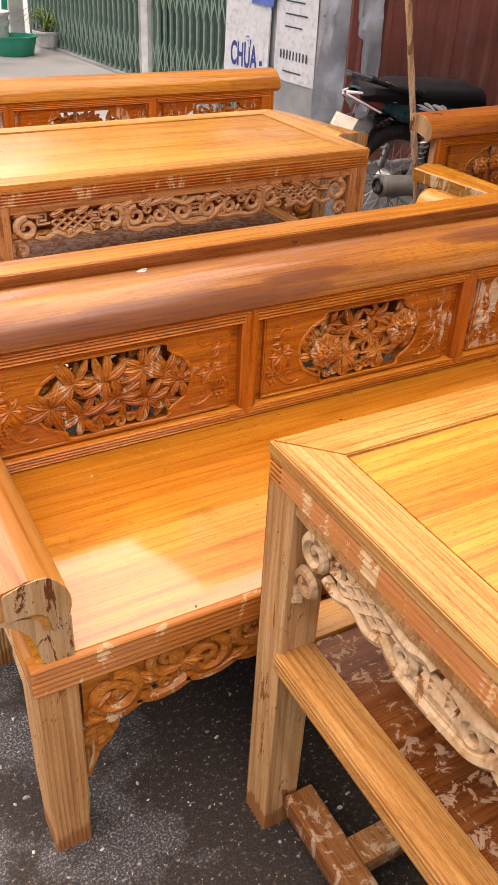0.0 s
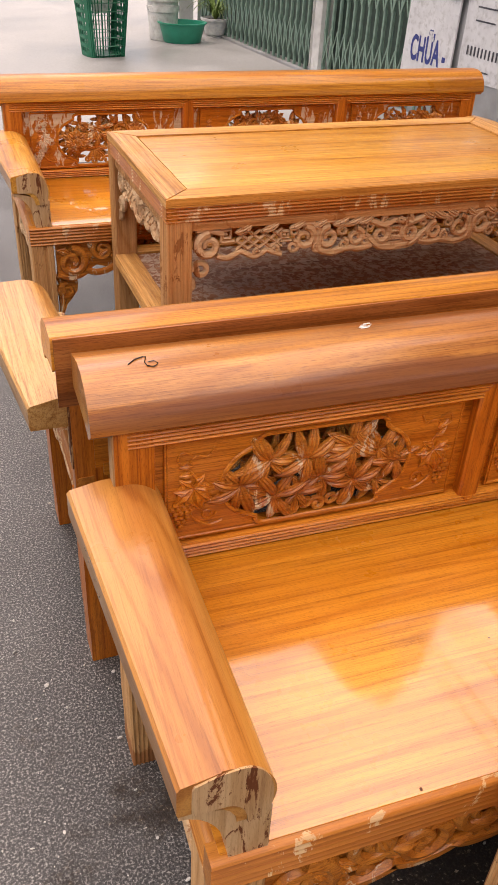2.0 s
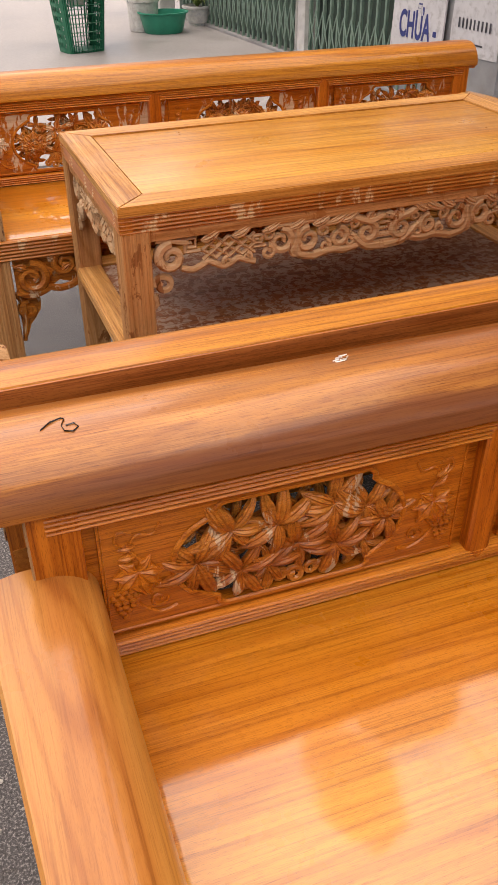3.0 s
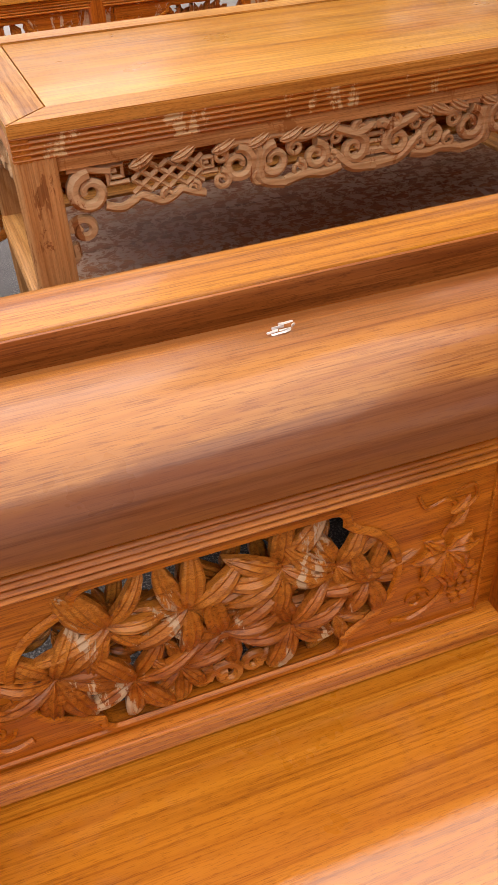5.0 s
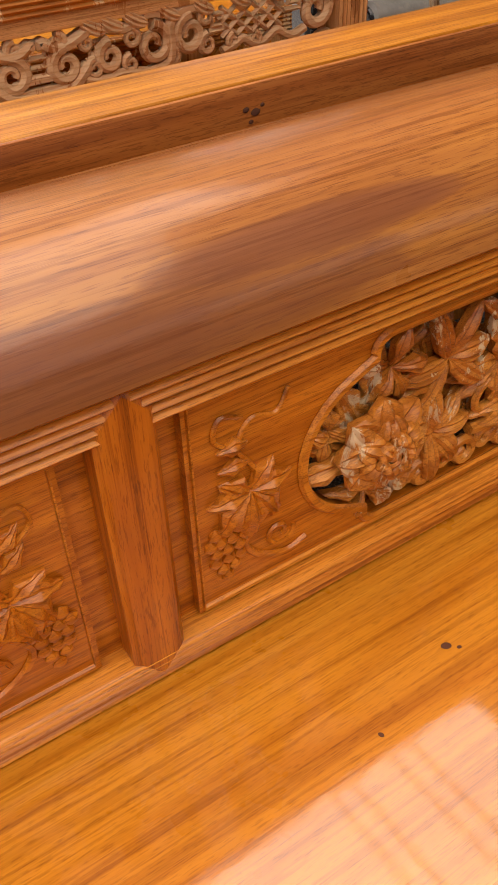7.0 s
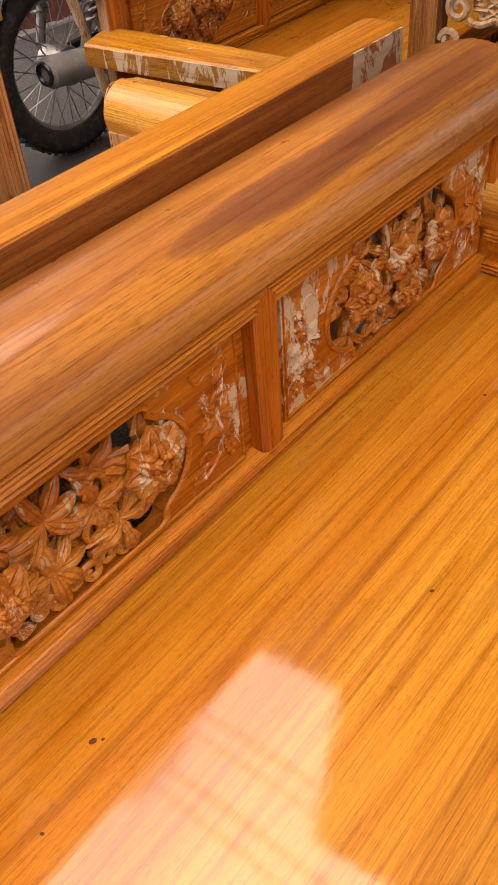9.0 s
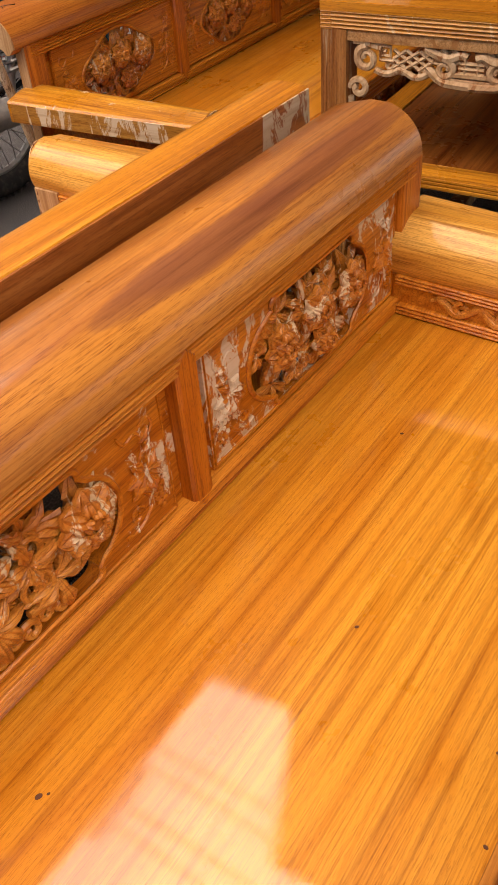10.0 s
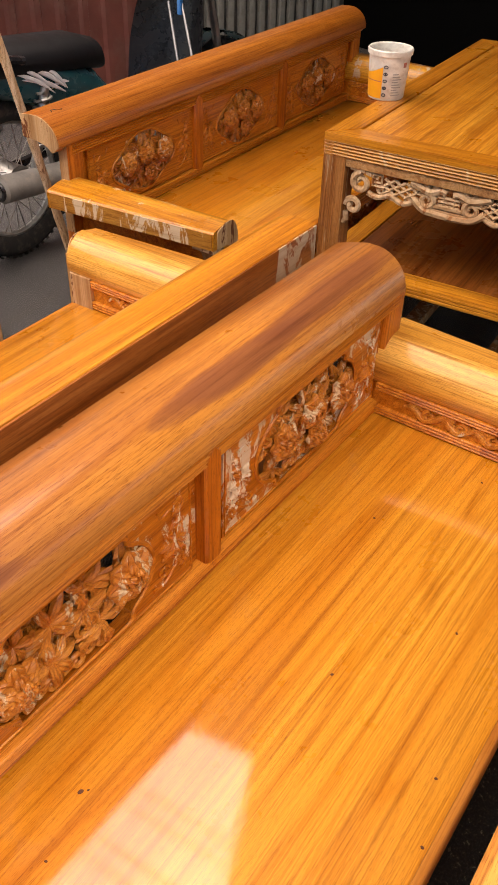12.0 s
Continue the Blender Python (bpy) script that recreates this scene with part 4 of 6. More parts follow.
def apron_carving(length, z, drop, long_side):
    """Pierced fretwork hung under the top, made in the plane y = 0 from x = 0: a list of named pieces."""
    made = []

    def piece(name):
        made.append((name, bmesh.new()))
        return made[-1][1]

    def rod(pts, r, name="scroll"):
        tube(piece(name), smooth(pts, 4), r, 1.15, sides=7)

    mid = length / 2
    for f in (1, -1):
        def X(u):
            return u if f > 0 else length - u

        def R(*uv, r=0.009):
            rod([(X(u), 0, z - drop * v) for u, v in uv], r)
        bm = piece("scroll")
        curl(bm, X(0.034), z - drop * 0.56, drop * 0.40, f, 0, 0.32)
        tube(bm, [(X(0.002), 0, z - drop * 0.05), (X(0.03), 0, z - drop * 0.08), (X(0.07), 0, z - drop * 0.2)], 0.008, 1.1)
        bm = piece("key_fret")
        fret(bm, X(0.066), z - 0.010, f * 0.024, 0, 0.0048)
        R((0.055, 0.9), (0.08, 1.0), (0.1, 0.92), (0.115, 0.82), (0.13, 0.9), (0.15, 1.02), (0.17, 0.95), (0.185, 0.84), (0.2, 0.92), (0.225, 1.02), r=0.0075)
        if long_side:
            lattice(piece("lattice"), min(X(0.105), X(0.225)), z - drop * 0.48, 0.12, drop * 0.56, 4, 0, 0.0046)
            fret(piece("key_fret"), X(0.222), z - drop * 0.3, f * 0.02, 0, 0.0048)
            curl(piece("scroll"), X(0.285), z - drop * 0.55, drop * 0.37, -f, 0, 0.3)
            curl(piece("scroll"), X(0.352), z - drop * 0.6, drop * 0.36, f, 0, 0.3)
            R((0.262, 0.1), (0.30, 0.08), (0.322, 0.3), (0.322, 0.7), (0.33, 1.0), (0.37, 1.12), r=0.010)
            R((0.37, 1.1), (0.41, 1.0), (0.44, 1.06), (0.475, 0.98), r=0.010)
            R((0.33, 0.1), (0.36, 0.05), (0.4, 0.22), (0.44, 0.12), r=0.009)
            curl(piece("scroll"), X(0.428), z - drop * 0.66, drop * 0.28, -f, 0, 0.36)
            fret(piece("key_fret"), X(0.44), z - drop * 0.36, f * 0.02, 0, 0.0045)
            c0 = 0.475
            for u, v, rr in ((0.255, 0.8, 0.2), (0.255, 0.3, 0.16), (0.318, 0.32, 0.17), (0.322, 0.9, 0.17), (0.39, 0.4, 0.18), (0.395, 0.86, 0.17), (0.455, 0.8, 0.18), (0.465, 0.34, 0.15), (0.16, 0.9, 0.14), (0.205, 0.86, 0.15)):
                curl(piece("scroll"), X(u), z - drop * v, drop * rr, f if u * 1000 % 2 < 1 else -f, -0.003, 0.34)
            for u in (0.10, 0.17, 0.24, 0.30, 0.36, 0.40, 0.43):
                leaf(piece("leaf_carving"), (X(u), z - drop * 0.2), 0.2 if f > 0 else math.pi - 0.2, 0.055, 0.011, 0.007, 0.3 * f, -0.004)
        else:
            lattice(piece("lattice"), min(X(0.098), X(0.188)), z - drop * 0.5, 0.09, drop * 0.56, 3, 0, 0.0046)
            c0 = 0.19
            for u, v, rr in ((0.09, 0.72, 0.16), (0.12, 0.86, 0.15), (0.165, 0.86, 0.16), (0.205, 0.3, 0.2), (0.235, 0.4, 0.16)):
                curl(piece("scroll"), X(u), z - drop * v, drop * rr, f if u * 1000 % 2 < 1 else -f, -0.003, 0.36)
            fret(piece("key_fret"), X(0.19), z - drop * 0.2, f * 0.018, 0, 0.0042)
            leaf(piece("leaf_carving"), (X(0.2), z - drop * 0.2), 0.2 if f > 0 else math.pi - 0.2, 0.06, 0.011, 0.007, 0.3 * f, -0.004)
        curl(piece("scroll"), X(c0 + 0.026), z - drop * 0.66, drop * 0.32, -f, 0, 0.34)
        R((c0 - 0.01, 0.72), (c0 + 0.02, 1.04), (c0 + 0.05, 1.1), (min(mid, c0 + 0.085), 1.12), r=0.010)
        R((c0 - 0.02, 0.1), (c0 + 0.03, 0.34), (c0 + 0.06, 0.2), (min(mid - 0.01, c0 + 0.085), 0.26), r=0.010)
        curl(piece("scroll"), mid - f * 0.032, z - drop * 0.26, drop * 0.19, f, -0.003, 0.36)
    bm = piece("centre_fret")
    for v in (0.45, 0.6, 0.76):
        tube(bm, [(mid - 0.028, 0, z - drop * v), (mid + 0.028, 0, z - drop * v)], 0.0046, 1.2, sides=4)
    for u in (-0.014, 0.014):
        tube(bm, [(mid + u, 0, z - drop * 0.36), (mid + u, 0, z - drop * 0.84)], 0.0042, 1.2, sides=4)
    tube(bm, [(mid - 0.05, 0, z - drop * 0.9), (mid - 0.04, 0, z - drop * 0.82), (mid + 0.04, 0, z - drop * 0.82), (mid + 0.05, 0, z - drop * 0.9), (mid + 0.04, 0, z - drop * 0.98), (mid - 0.04, 0, z - drop * 0.98)], 0.0055, 1.1, True)
    return made


def table(m, label, reed, reed_end, carve, leg, lx=1.26, ly=0.70, h=0.724, shelf=None, boards=None, shelf_z=0.345):
    top = thing("tea_table", m, label, "table", "tea tables")
    fw = 0.07
    side, end, panel = boards or (honey_x, honey_y, top_wood)
    # mitred frame of the top, four boards, and the panel let into it
    for k, (a, b, c, d) in enumerate((((0, 0), (lx, 0), (lx - fw, fw), (fw, fw)), ((0, ly), (fw, ly - fw), (lx - fw, ly - fw), (lx, ly)),
                                      ((0, 0), (fw, fw), (fw, ly - fw), (0, ly)), ((lx, 0), (lx, ly), (lx - fw, ly - fw), (lx - fw, fw)))):
        bm = bmesh.new()
        prism(bm, [a, b, c, d], "z", h - 0.02, h)
        bmesh.ops.bevel(bm, geom=[e for e in bm.edges if all(v.co.z > h - 0.001 for v in e.verts)], offset=0.0018, segments=2, affect="EDGES")
        part("top_frame", bm, side if k < 2 else end, top)
    bm = bmesh.new()
    box(bm, (fw + 0.003, fw + 0.003, h - 0.02), (lx - fw - 0.003, ly - fw - 0.003, h - 0.0025), 0.003)
    part("top_panel", bm, panel, top, "glossy plank let into the frame")
    z0 = h - 0.0585
    for y, s in ((0.0, -1), (ly, 1)):
        bm = bmesh.new()
        prism(bm, reeds(y, h - 0.0015, z0, 7, 0.004, y - s * 0.028, s), "x", 0.001, lx - 0.001)
        part("reeded_edge", bm, reed, top)
        bm = bmesh.new()
        u0, u1 = sorted((y - s * 0.006, y - s * 0.03))
        box(bm, (0.05, u0, z0 - 0.022), (lx - 0.05, u1, z0 + 0.002), 0.002)
        rail = part("apron", bm, raw_x, top, "raw rail with pierced carving under it")
        for nm, bm in apron_carving(lx - 0.15, z0 - 0.020, 0.08, True):
            bmesh.ops.translate(bm, verts=bm.verts, vec=(0.075, y - s * 0.018, 0))
            part(nm, bm, carve, rail)
    for x, s in ((0.0, -1), (lx, 1)):
        bm = bmesh.new()
        prism(bm, reeds(x, h - 0.0015, z0, 7, 0.004, x - s * 0.028, s), "y", 0.001, ly - 0.001)
        part("reeded_edge", bm, reed_end, top)
        bm = bmesh.new()
        u0, u1 = sorted((x - s * 0.006, x - s * 0.03))
        box(bm, (u0, 0.05, z0 - 0.022), (u1, ly - 0.05, z0 + 0.002), 0.002)
        rail = part("apron", bm, raw_x, top, "raw rail with pierced carving under it")
        for nm, bm in apron_carving(ly - 0.15, z0 - 0.020, 0.068, False):
            bmesh.ops.rotate(bm, verts=bm.verts, cent=(0, 0, 0), matrix=Matrix.Rotation(radians(90), 3, "Z"))
            bmesh.ops.translate(bm, verts=bm.verts, vec=(x - s * 0.018, 0.075, 0))
            part(nm, bm, carve, rail)
    # corner legs, reeded on both outer faces, with curled brackets
    for x, sx in ((0.0, 1), (lx, -1)):
        for y, sy in ((0.0, 1), (ly, -1)):
            bm = bmesh.new()
            w, out = 0.064, []
            for k in range(7):
                u = w * (k + 0.5) / 7
                out += [(u - 0.004, 0.003), (u, 0.0006), (u + 0.004, 0.003)]
            ol = [(0.0035, w)] + [(v, u) for u, v in out[::-1]] + out + [(w, 0.0035), (w, w)]
            prism(bm, [(x + sx * u, y + sy * v) for u, v in ol], "z", 0.0, z0 + 0.004, 1)
            lg = part("leg", bm, leg, top)
            for plane in ("xz", "yz"):
                bm = bmesh.new()
                pts = spiral(0.026, 0, 0.022, 0.008, 180, -240, 0, 18) + []
                stem = [(0.0, 0, -0.05), (0.008, 0, -0.042), (0.006, 0, -0.02)]
                for pp, r in ((pts, 0.008), (stem, 0.008)):
                    if plane == "xz":
                        q = [(x + sx * (w + u), y + sy * 0.02, h - 0.184 + v) for u, _, v in pp]
                    else:
                        q = [(x + sx * 0.02, y + sy * (w + u), h - 0.184 + v) for u, _, v in pp]
                    tube(bm, q, r, 1.1, plane=plane)
                part("bracket", bm, carve, lg, "curled bracket")
    # shelf
    for a, b, nm in (((0.038, -0.003), (lx - 0.038, 0.06), 0), ((0.038, ly - 0.06), (lx - 0.038, ly + 0.003), 0), ((-0.003, 0.06), (0.06, ly - 0.06), 1), ((lx - 0.06, 0.06), (lx + 0.003, ly - 0.06), 1)):
        bm = bmesh.new()
        box(bm, (*a, shelf_z), (*b, shelf_z + 0.035), 0.002)
        if nm == 0:
            for k in range(3):
                z = shelf_z + 0.007 + k * 0.009
                for yy, s in ((a[1], -1), (b[1], 1)):
                    if yy < 0 or yy > ly:
                        box(bm, (a[0], yy - 0.0015, z - 0.003), (b[0], yy + 0.0015, z + 0.003), 0.001)
        else:
            for k in range(3):
                z = shelf_z + 0.007 + k * 0.009
                xx = a[0] if a[0] < 0 else b[0]
                box(bm, (xx - 0.0015, a[1], z - 0.003), (xx + 0.0015, b[1], z + 0.003), 0.001)
        part("shelf_frame", bm, end if nm else side, top)
    bm = bmesh.new()
    box(bm, (0.061, 0.061, shelf_z + 0.007), (lx - 0.061, ly - 0.061, shelf_z + 0.029), 0.002)
    part("shelf_panel", bm, shelf or shelf_wood, top, "glossy dark brown shelf" if shelf is shelf_clean else "brown shelf with whitish dried splashes")
    # foot rails
    for x in (0.035, lx - 0.09):
        bm = bmesh.new()
        box(bm, (x, 0.07, 0.045), (x + 0.055, ly - 0.07, 0.085), 0.003)
        part("foot_rail", bm, base_wood, top)
    for y in (0.18, ly - 0.23):
        bm = bmesh.new()
        box(bm, (0.088, y, 0.045), (lx - 0.088, y + 0.05, 0.083), 0.003)
        part("foot_rail", bm, base_wood, top)
    return top


T1 = table(pose(0.562, 0.067, 0, 0, 0, 0.2), "carved tea table with raw patchy edges and a splashed lower shelf", reed_patchy, reed_patchy_y, raw_carve, raw_z, h=0.78, shelf_z=0.408, boards=(tan_x, tan_y, top_pale))
T2 = table(pose(0.517, 2.172, 0, 0, 0, 1.6), "honey tea table with reeded edge and pierced raw apron", reed_patchy, reed_patchy_y, raw_carve, raw_z, lx=1.238, ly=0.625, shelf=shelf_dusty, boards=(tan_x, tan_y, top_pale))
T3 = table(pose(2.618, 1.13, 0, 0, 0, 4.5), "lacquered tea table with a pale pierced apron, paint pot on top", reed_brown, reed_brown_y, raw_carve, leg_brown, h=0.734, shelf=shelf_clean)

# ---- street front ----
green_paint = plain("green_gate_paint", (0.17, 0.27, 0.21), 0.45, var=0.2, dirt=(0.3, 0.33, 0.28), dirt_amount=0.35)
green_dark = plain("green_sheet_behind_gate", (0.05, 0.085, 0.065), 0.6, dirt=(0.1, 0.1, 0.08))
white_paint = plain("grey_white_paint", (0.56, 0.56, 0.53), 0.6, dirt=(0.3, 0.28, 0.24), scale=5)
zinc = plain("zinc_sheet", (0.34, 0.345, 0.345), 0.5, metal=0.3, scale=4, dirt=(0.3, 0.27, 0.22), dirt_amount=0.5)
pvc = plain("grey_pipe", (0.3, 0.3, 0.3), 0.5)
paper = plain("paper_white", (0.62, 0.62, 0.62), 0.8, var=0.1, dirt=(0.34, 0.33, 0.31), dirt_amount=0.7, scale=11)
ink_blue = plain("ink_blue", (0.03, 0.045, 0.2), 0.7)
ink_black = plain("ink_black", (0.05, 0.05, 0.06), 0.7)
ink_red = plain("ink_red", (0.5, 0.17, 0.12), 0.7)
blue_sheet = plain("blue_poster", (0.08, 0.13, 0.42), 0.6)
silver_film = plain("silver_tarpaulin", (0.55, 0.57, 0.6), 0.32, metal=0.35, scale=7, var=0.2, dirt=(0.3, 0.3, 0.3))
red_sheet = plain("red_corrugated_sheet", (0.18, 0.05, 0.036), 0.5, scale=3, var=0.35, dirt=(0.22, 0.12, 0.09), dirt_amount=0.45)
# near-black colour holds the interior's darkness itself, with hardly any sheen
interior_shade = plain("dark_interior", (0.002, 0.0018, 0.0016), 0.95)
interior_shade.node_tree.nodes["Principled BSDF"].inputs["Specular IOR Level"].default_value = 0.05
slat_paint = plain("grey_slat_paint", (0.3, 0.28, 0.24), 0.6, dirt=(0.15, 0.13, 0.1))

GATE = pose(3.25, 5.45, 0, 0, 0, 95.4)  # local x runs along the gate, away from the corner


def folding_gate():
    top = tagged(thing("folding_gate", GATE, "green collapsible steel lattice gate, closed", "gate"), kind="")
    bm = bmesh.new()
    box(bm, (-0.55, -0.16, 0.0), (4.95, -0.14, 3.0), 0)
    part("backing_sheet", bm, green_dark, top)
    bar = None
    for k in range(43):
        x = 0.03 + k * 0.105
        if 1.72 < x < 1.9:
            continue
        if bar is None:
            bm = bmesh.new()
            prism(bm, [(-0.011, -0.008), (0.011, -0.008), (0.011, 0.012), (0.006, 0.016), (-0.006, 0.016), (-0.011, 0.012)], "z", 0.03, 2.4)
            bar = part("gate_bar", bm, green_paint, top)
            ob = bar
        else:
            ob = new("gate_bar", bar.data)
            ob.parent = top
        ob.location = (x, 0.0, 0)
    links = {}
    for k in range(42):
        x = 0.03 + k * 0.105
        if 1.62 < x < 1.9:
            continue
        for z in (0.12, 0.62, 1.12):
            for s in (1, -1):
                if s not in links:
                    bm = bmesh.new()
                    tube(bm, [(0, 0.02, 0.135 - s * 0.135), (0.105, 0.02, 0.135 + s * 0.135)], 0.008, 0.35, sides=4)
                    links[s] = ob = part("lattice_link", bm, green_paint, top)
                else:
                    ob = new("lattice_link", links[s].data)
                    ob.parent = top
                ob.location = (x, 0, z)
    bm = bmesh.new()
    box(bm, (-0.1, -0.05, 0.012), (4.6, 0.05, 0.035), 0.004)
    part("floor_track", bm, zinc, top)
    bm = bmesh.new()
    prism(bm, [(1.72, -0.06), (1.72, 0.05), (1.75, 0.07), (1.8, 0.07), (1.8, 0.05), (1.84, 0.05), (1.84, 0.07), (1.88, 0.05), (1.88, -0.06)], "z", 0.0, 2.6)
    part("gate_post", bm, white_paint, top, "pale grey steel gate post")


def sign_text(words, size, m, material, parent, name="lettering"):
    cu = bpy.data.curves.new(name, "FONT")
    cu.body, cu.size, cu.extrude, cu.offset, cu.align_x = words, size, 0.0006, 0.0045, "LEFT"
    tmp = bpy.data.objects.new(name, cu)
    me = bpy.data.meshes.new_from_object(tmp)
    bpy.data.objects.remove(tmp)
    me.materials.clear()
    me.materials.append(material)
    ob = new(name, me)
    ob.parent = parent
    ob.matrix_basis = m
    return ob


def sheet(bm, x0, x1, z0, z1, y, rnd, bend=0.006, n=6):
    """A thin paper or card with a slight warp and ragged edge."""
    grid = {}
    for i in range(n + 1):
        for j in range(n + 1):
            e = 0.004 if i in (0, n) or j in (0, n) else 0
            grid[i, j] = (x0 + (x1 - x0) * i / n + rnd.uniform(-e, e), y + bend * math.sin(i * 1.3 + j * 0.7) * 0.5, z0 + (z1 - z0) * j / n + rnd.uniform(-e, e))
    f = [[{k: bm.verts.new((v[0], v[1] + o, v[2])) for k, v in grid.items()}] for o in (0, -0.002)]
    for layer in f:
        g = layer[0]
        for i in range(n):
            for j in range(n):
                bm.faces.new((g[i, j], g[i + 1, j], g[i + 1, j + 1], g[i, j + 1]))


def posters():
    rnd = random.Random(4)
    wall = thing("metal_hoarding", pose(3.20, 5.93, 0, 0, 0, -84.6), "grey zinc hoarding with riveted edge and torn notices", "hoarding")
    bm = bmesh.new()
    box(bm, (0.0, 0.0, 0.0), (1.5, 0.03, 2.6), 0.004)
    part("zinc_panel", bm, zinc, wall)
    for x in (1.06, 1.4):
        for k in range(14):
            bm = bmesh.new()
            blob(bm, (x, -0.002, 0.1 + k * 0.14), 0.008, (1, 0.5, 1))
            part("rivet", bm, ink_black, wall)
    board = thing("repair_sign", pose(3.20, 5.93, 0, 0, 0, -84.6), "white sign board with blue capital lettering", "sign")
    bm = bmesh.new()
    prism(bm, [(-0.06, 0.22), (0.50, 0.2), (0.53, 1.5), (0.0, 1.5)], "y", -0.032, -0.02)
    part("board", bm, paper, board)
    sign_text("CHỮA -", 0.165, pose(0.035, -0.0335, 0.385, 90, 0, 0) @ Matrix.Diagonal((0.72, 1.3, 1, 1)), ink_blue, board)
    bm = bmesh.new()
    for k in range(5):
        box(bm, (0.06 + k * 0.06, -0.0345, 0.82), (0.095 + k * 0.06, -0.032, 1.0), 0.001)
    part("red_marks", bm, ink_red, board, kind="stuff")
    note = thing("blue_notice", pose(3.20, 5.93, 0, 0, 0, -84.6), "torn blue paper notice with white marks", "notice")
    bm = bmesh.new()
    sheet(bm, 0.30, 0.56, 0.80, 1.3, -0.042, rnd)
    part("sheet", bm, blue_sheet, note)
    bm = bmesh.new()
    for k in range(4):
        box(bm, (0.36 + k * 0.045, -0.0475, 0.96), (0.385 + k * 0.045, -0.045, 1.04), 0.001)
    part("marks", bm, paper, note, kind="stuff")
    note = thing("paper_notice", pose(3.20, 5.93, 0, 0, 0, -84.6), "weathered white paper notice with black printed bars", "notice")
    bm = bmesh.new()
    sheet(bm, 0.55, 1.0, 0.36, 1.35, -0.006, rnd)
    part("sheet", bm, paper, note)
    bm = bmesh.new()
    for k in range(9):
        box(bm, (0.62 + k * 0.036, -0.0125, 0.50), (0.634 + k * 0.036, -0.0105, 0.555), 0.001)
    for k in range(7):
        z = 0.42 if k == 0 else 0.62 + k * 0.075
        box(bm, (0.66, -0.0125, z), (0.66 + rnd.uniform(0.12, 0.26), -0.0105, z + 0.009), 0.0005)
    box(bm, (0.7, -0.0125, 0.98), (0.78, -0.0115, 1.10), 0.0)
    part("print", bm, ink_black, note, kind="stuff")
    bm = bmesh.new()
    for k in range(2):
        box(bm, (1.1 + k * 0.08, -0.004, 0.88), (1.15 + k * 0.08, 0.001, 1.06), 0.002)
    part("red_marks", bm, ink_red, wall, "faded red painted marks", kind="stuff")


def tarpaulin():
    rnd = random.Random(9)
    ob = thing("silver_tarpaulin", pose(3.2, 4.62, 0, 0, 0, -52), "crumpled silver plastic tarpaulin hanging to the ground", "tarpaulin")
    bm = bmesh.new()
    n, k = 16, 34
    grid = [[None] * (k + 1) for _ in range(n + 1)]
    for i in range(n + 1):
        for j in range(k + 1):
            z = 2.2 * j / k
            w = 0.34 + 0.06 * math.sin(z * 3) - 0.03 * z
            x = (i / n - 0.3) * w + 0.09 * z
            p = Vector((x * 7, z * 5, 0.3))
            grid[i][j] = bm.verts.new((x, -0.05 + 0.07 * noise.noise(p) + 0.03 * noise.noise(p * 2.7), z + 0.002))
    for i in range(n):
        for j in range(k):
            bm.faces.new((grid[i][j], grid[i + 1][j], grid[i + 1][j + 1], grid[i][j + 1]))
    ret = bmesh.ops.solidify(bm, geom=bm.faces[:], thickness=0.003)
    part("film", bm, silver_film, ob)


def red_wall():
    bm = bmesh.new()
    pts = []
    n = 0
    x = 0.0
    while x < 1.55:
        pts += [(x, 0.0), (x + 0.05, 0.0), (x + 0.065, -0.02), (x + 0.10, -0.02), (x + 0.115, 0.0)]
        x += 0.15
    pts += [(x, 0.0), (x, 0.03), (0, 0.03)]
    prism(bm, pts, "z", 0.0, 2.8, 1)
    wall = part("wall_red", bm, red_sheet, None, "dark red corrugated sheet-metal wall", "structure")
    wall.matrix_basis = pose(3.22, 4.46, 0, 0, 0, -9)
    for k in range(10):
        for z in (1.02, 2.2):
            bm = bmesh.new()
            blob(bm, (0.03 + k * 0.15, -0.002, z + 0.01 * (k % 3)), 0.006, (1, 0.5, 1))
            part("screw", bm, pvc, wall)


def slat_gate():
    top = thing("slatted_gate", pose(4.80, 4.21, 0, 0, 0, -9), "grey-brown vertical metal slat gate", "gate")
    bm = bmesh.new()
    box(bm, (0, -0.01, 0.08), (0.05, 0.02, 2.4), 0.004)
    slat = part("slat", bm, slat_paint, top)
    rnd = random.Random(2)
    for k in range(1, 17):
        ob = new("slat", slat.data)
        ob.parent = top
        ob.location = (k * 0.095 + rnd.uniform(-0.008, 0.008), rnd.uniform(-0.006, 0.006), 0)
    for z in (0.08, 0.9, 2.3):
        bm = bmesh.new()
        box(bm, (-0.02, 0.022, z), (1.6, 0.05, z + 0.06), 0.004)
        part("rail", bm, slat_paint, top)


folding_gate()
posters()
tarpaulin()
red_wall()
slat_gate()

# near-black sheet painted for the unlit interior, and the awning on the right-hand side
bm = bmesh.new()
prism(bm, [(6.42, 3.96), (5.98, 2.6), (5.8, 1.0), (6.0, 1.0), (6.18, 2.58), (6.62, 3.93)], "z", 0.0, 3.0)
part("wall_interior_dark", bm, interior_shade, None, "near-black sheet standing in for the unlit shop interior", "structure")
bm = bmesh.new()
prism(bm, [(4.76, 4.3), (6.9, 3.97), (6.9, 4.6), (4.76, 4.9)], "z", 0.0, 3.3)
part("wall_back", bm, plain("grimy_back_wall", (0.12, 0.11, 0.095), 0.8, scale=3), None, "grimy wall behind the slatted gate", "structure")
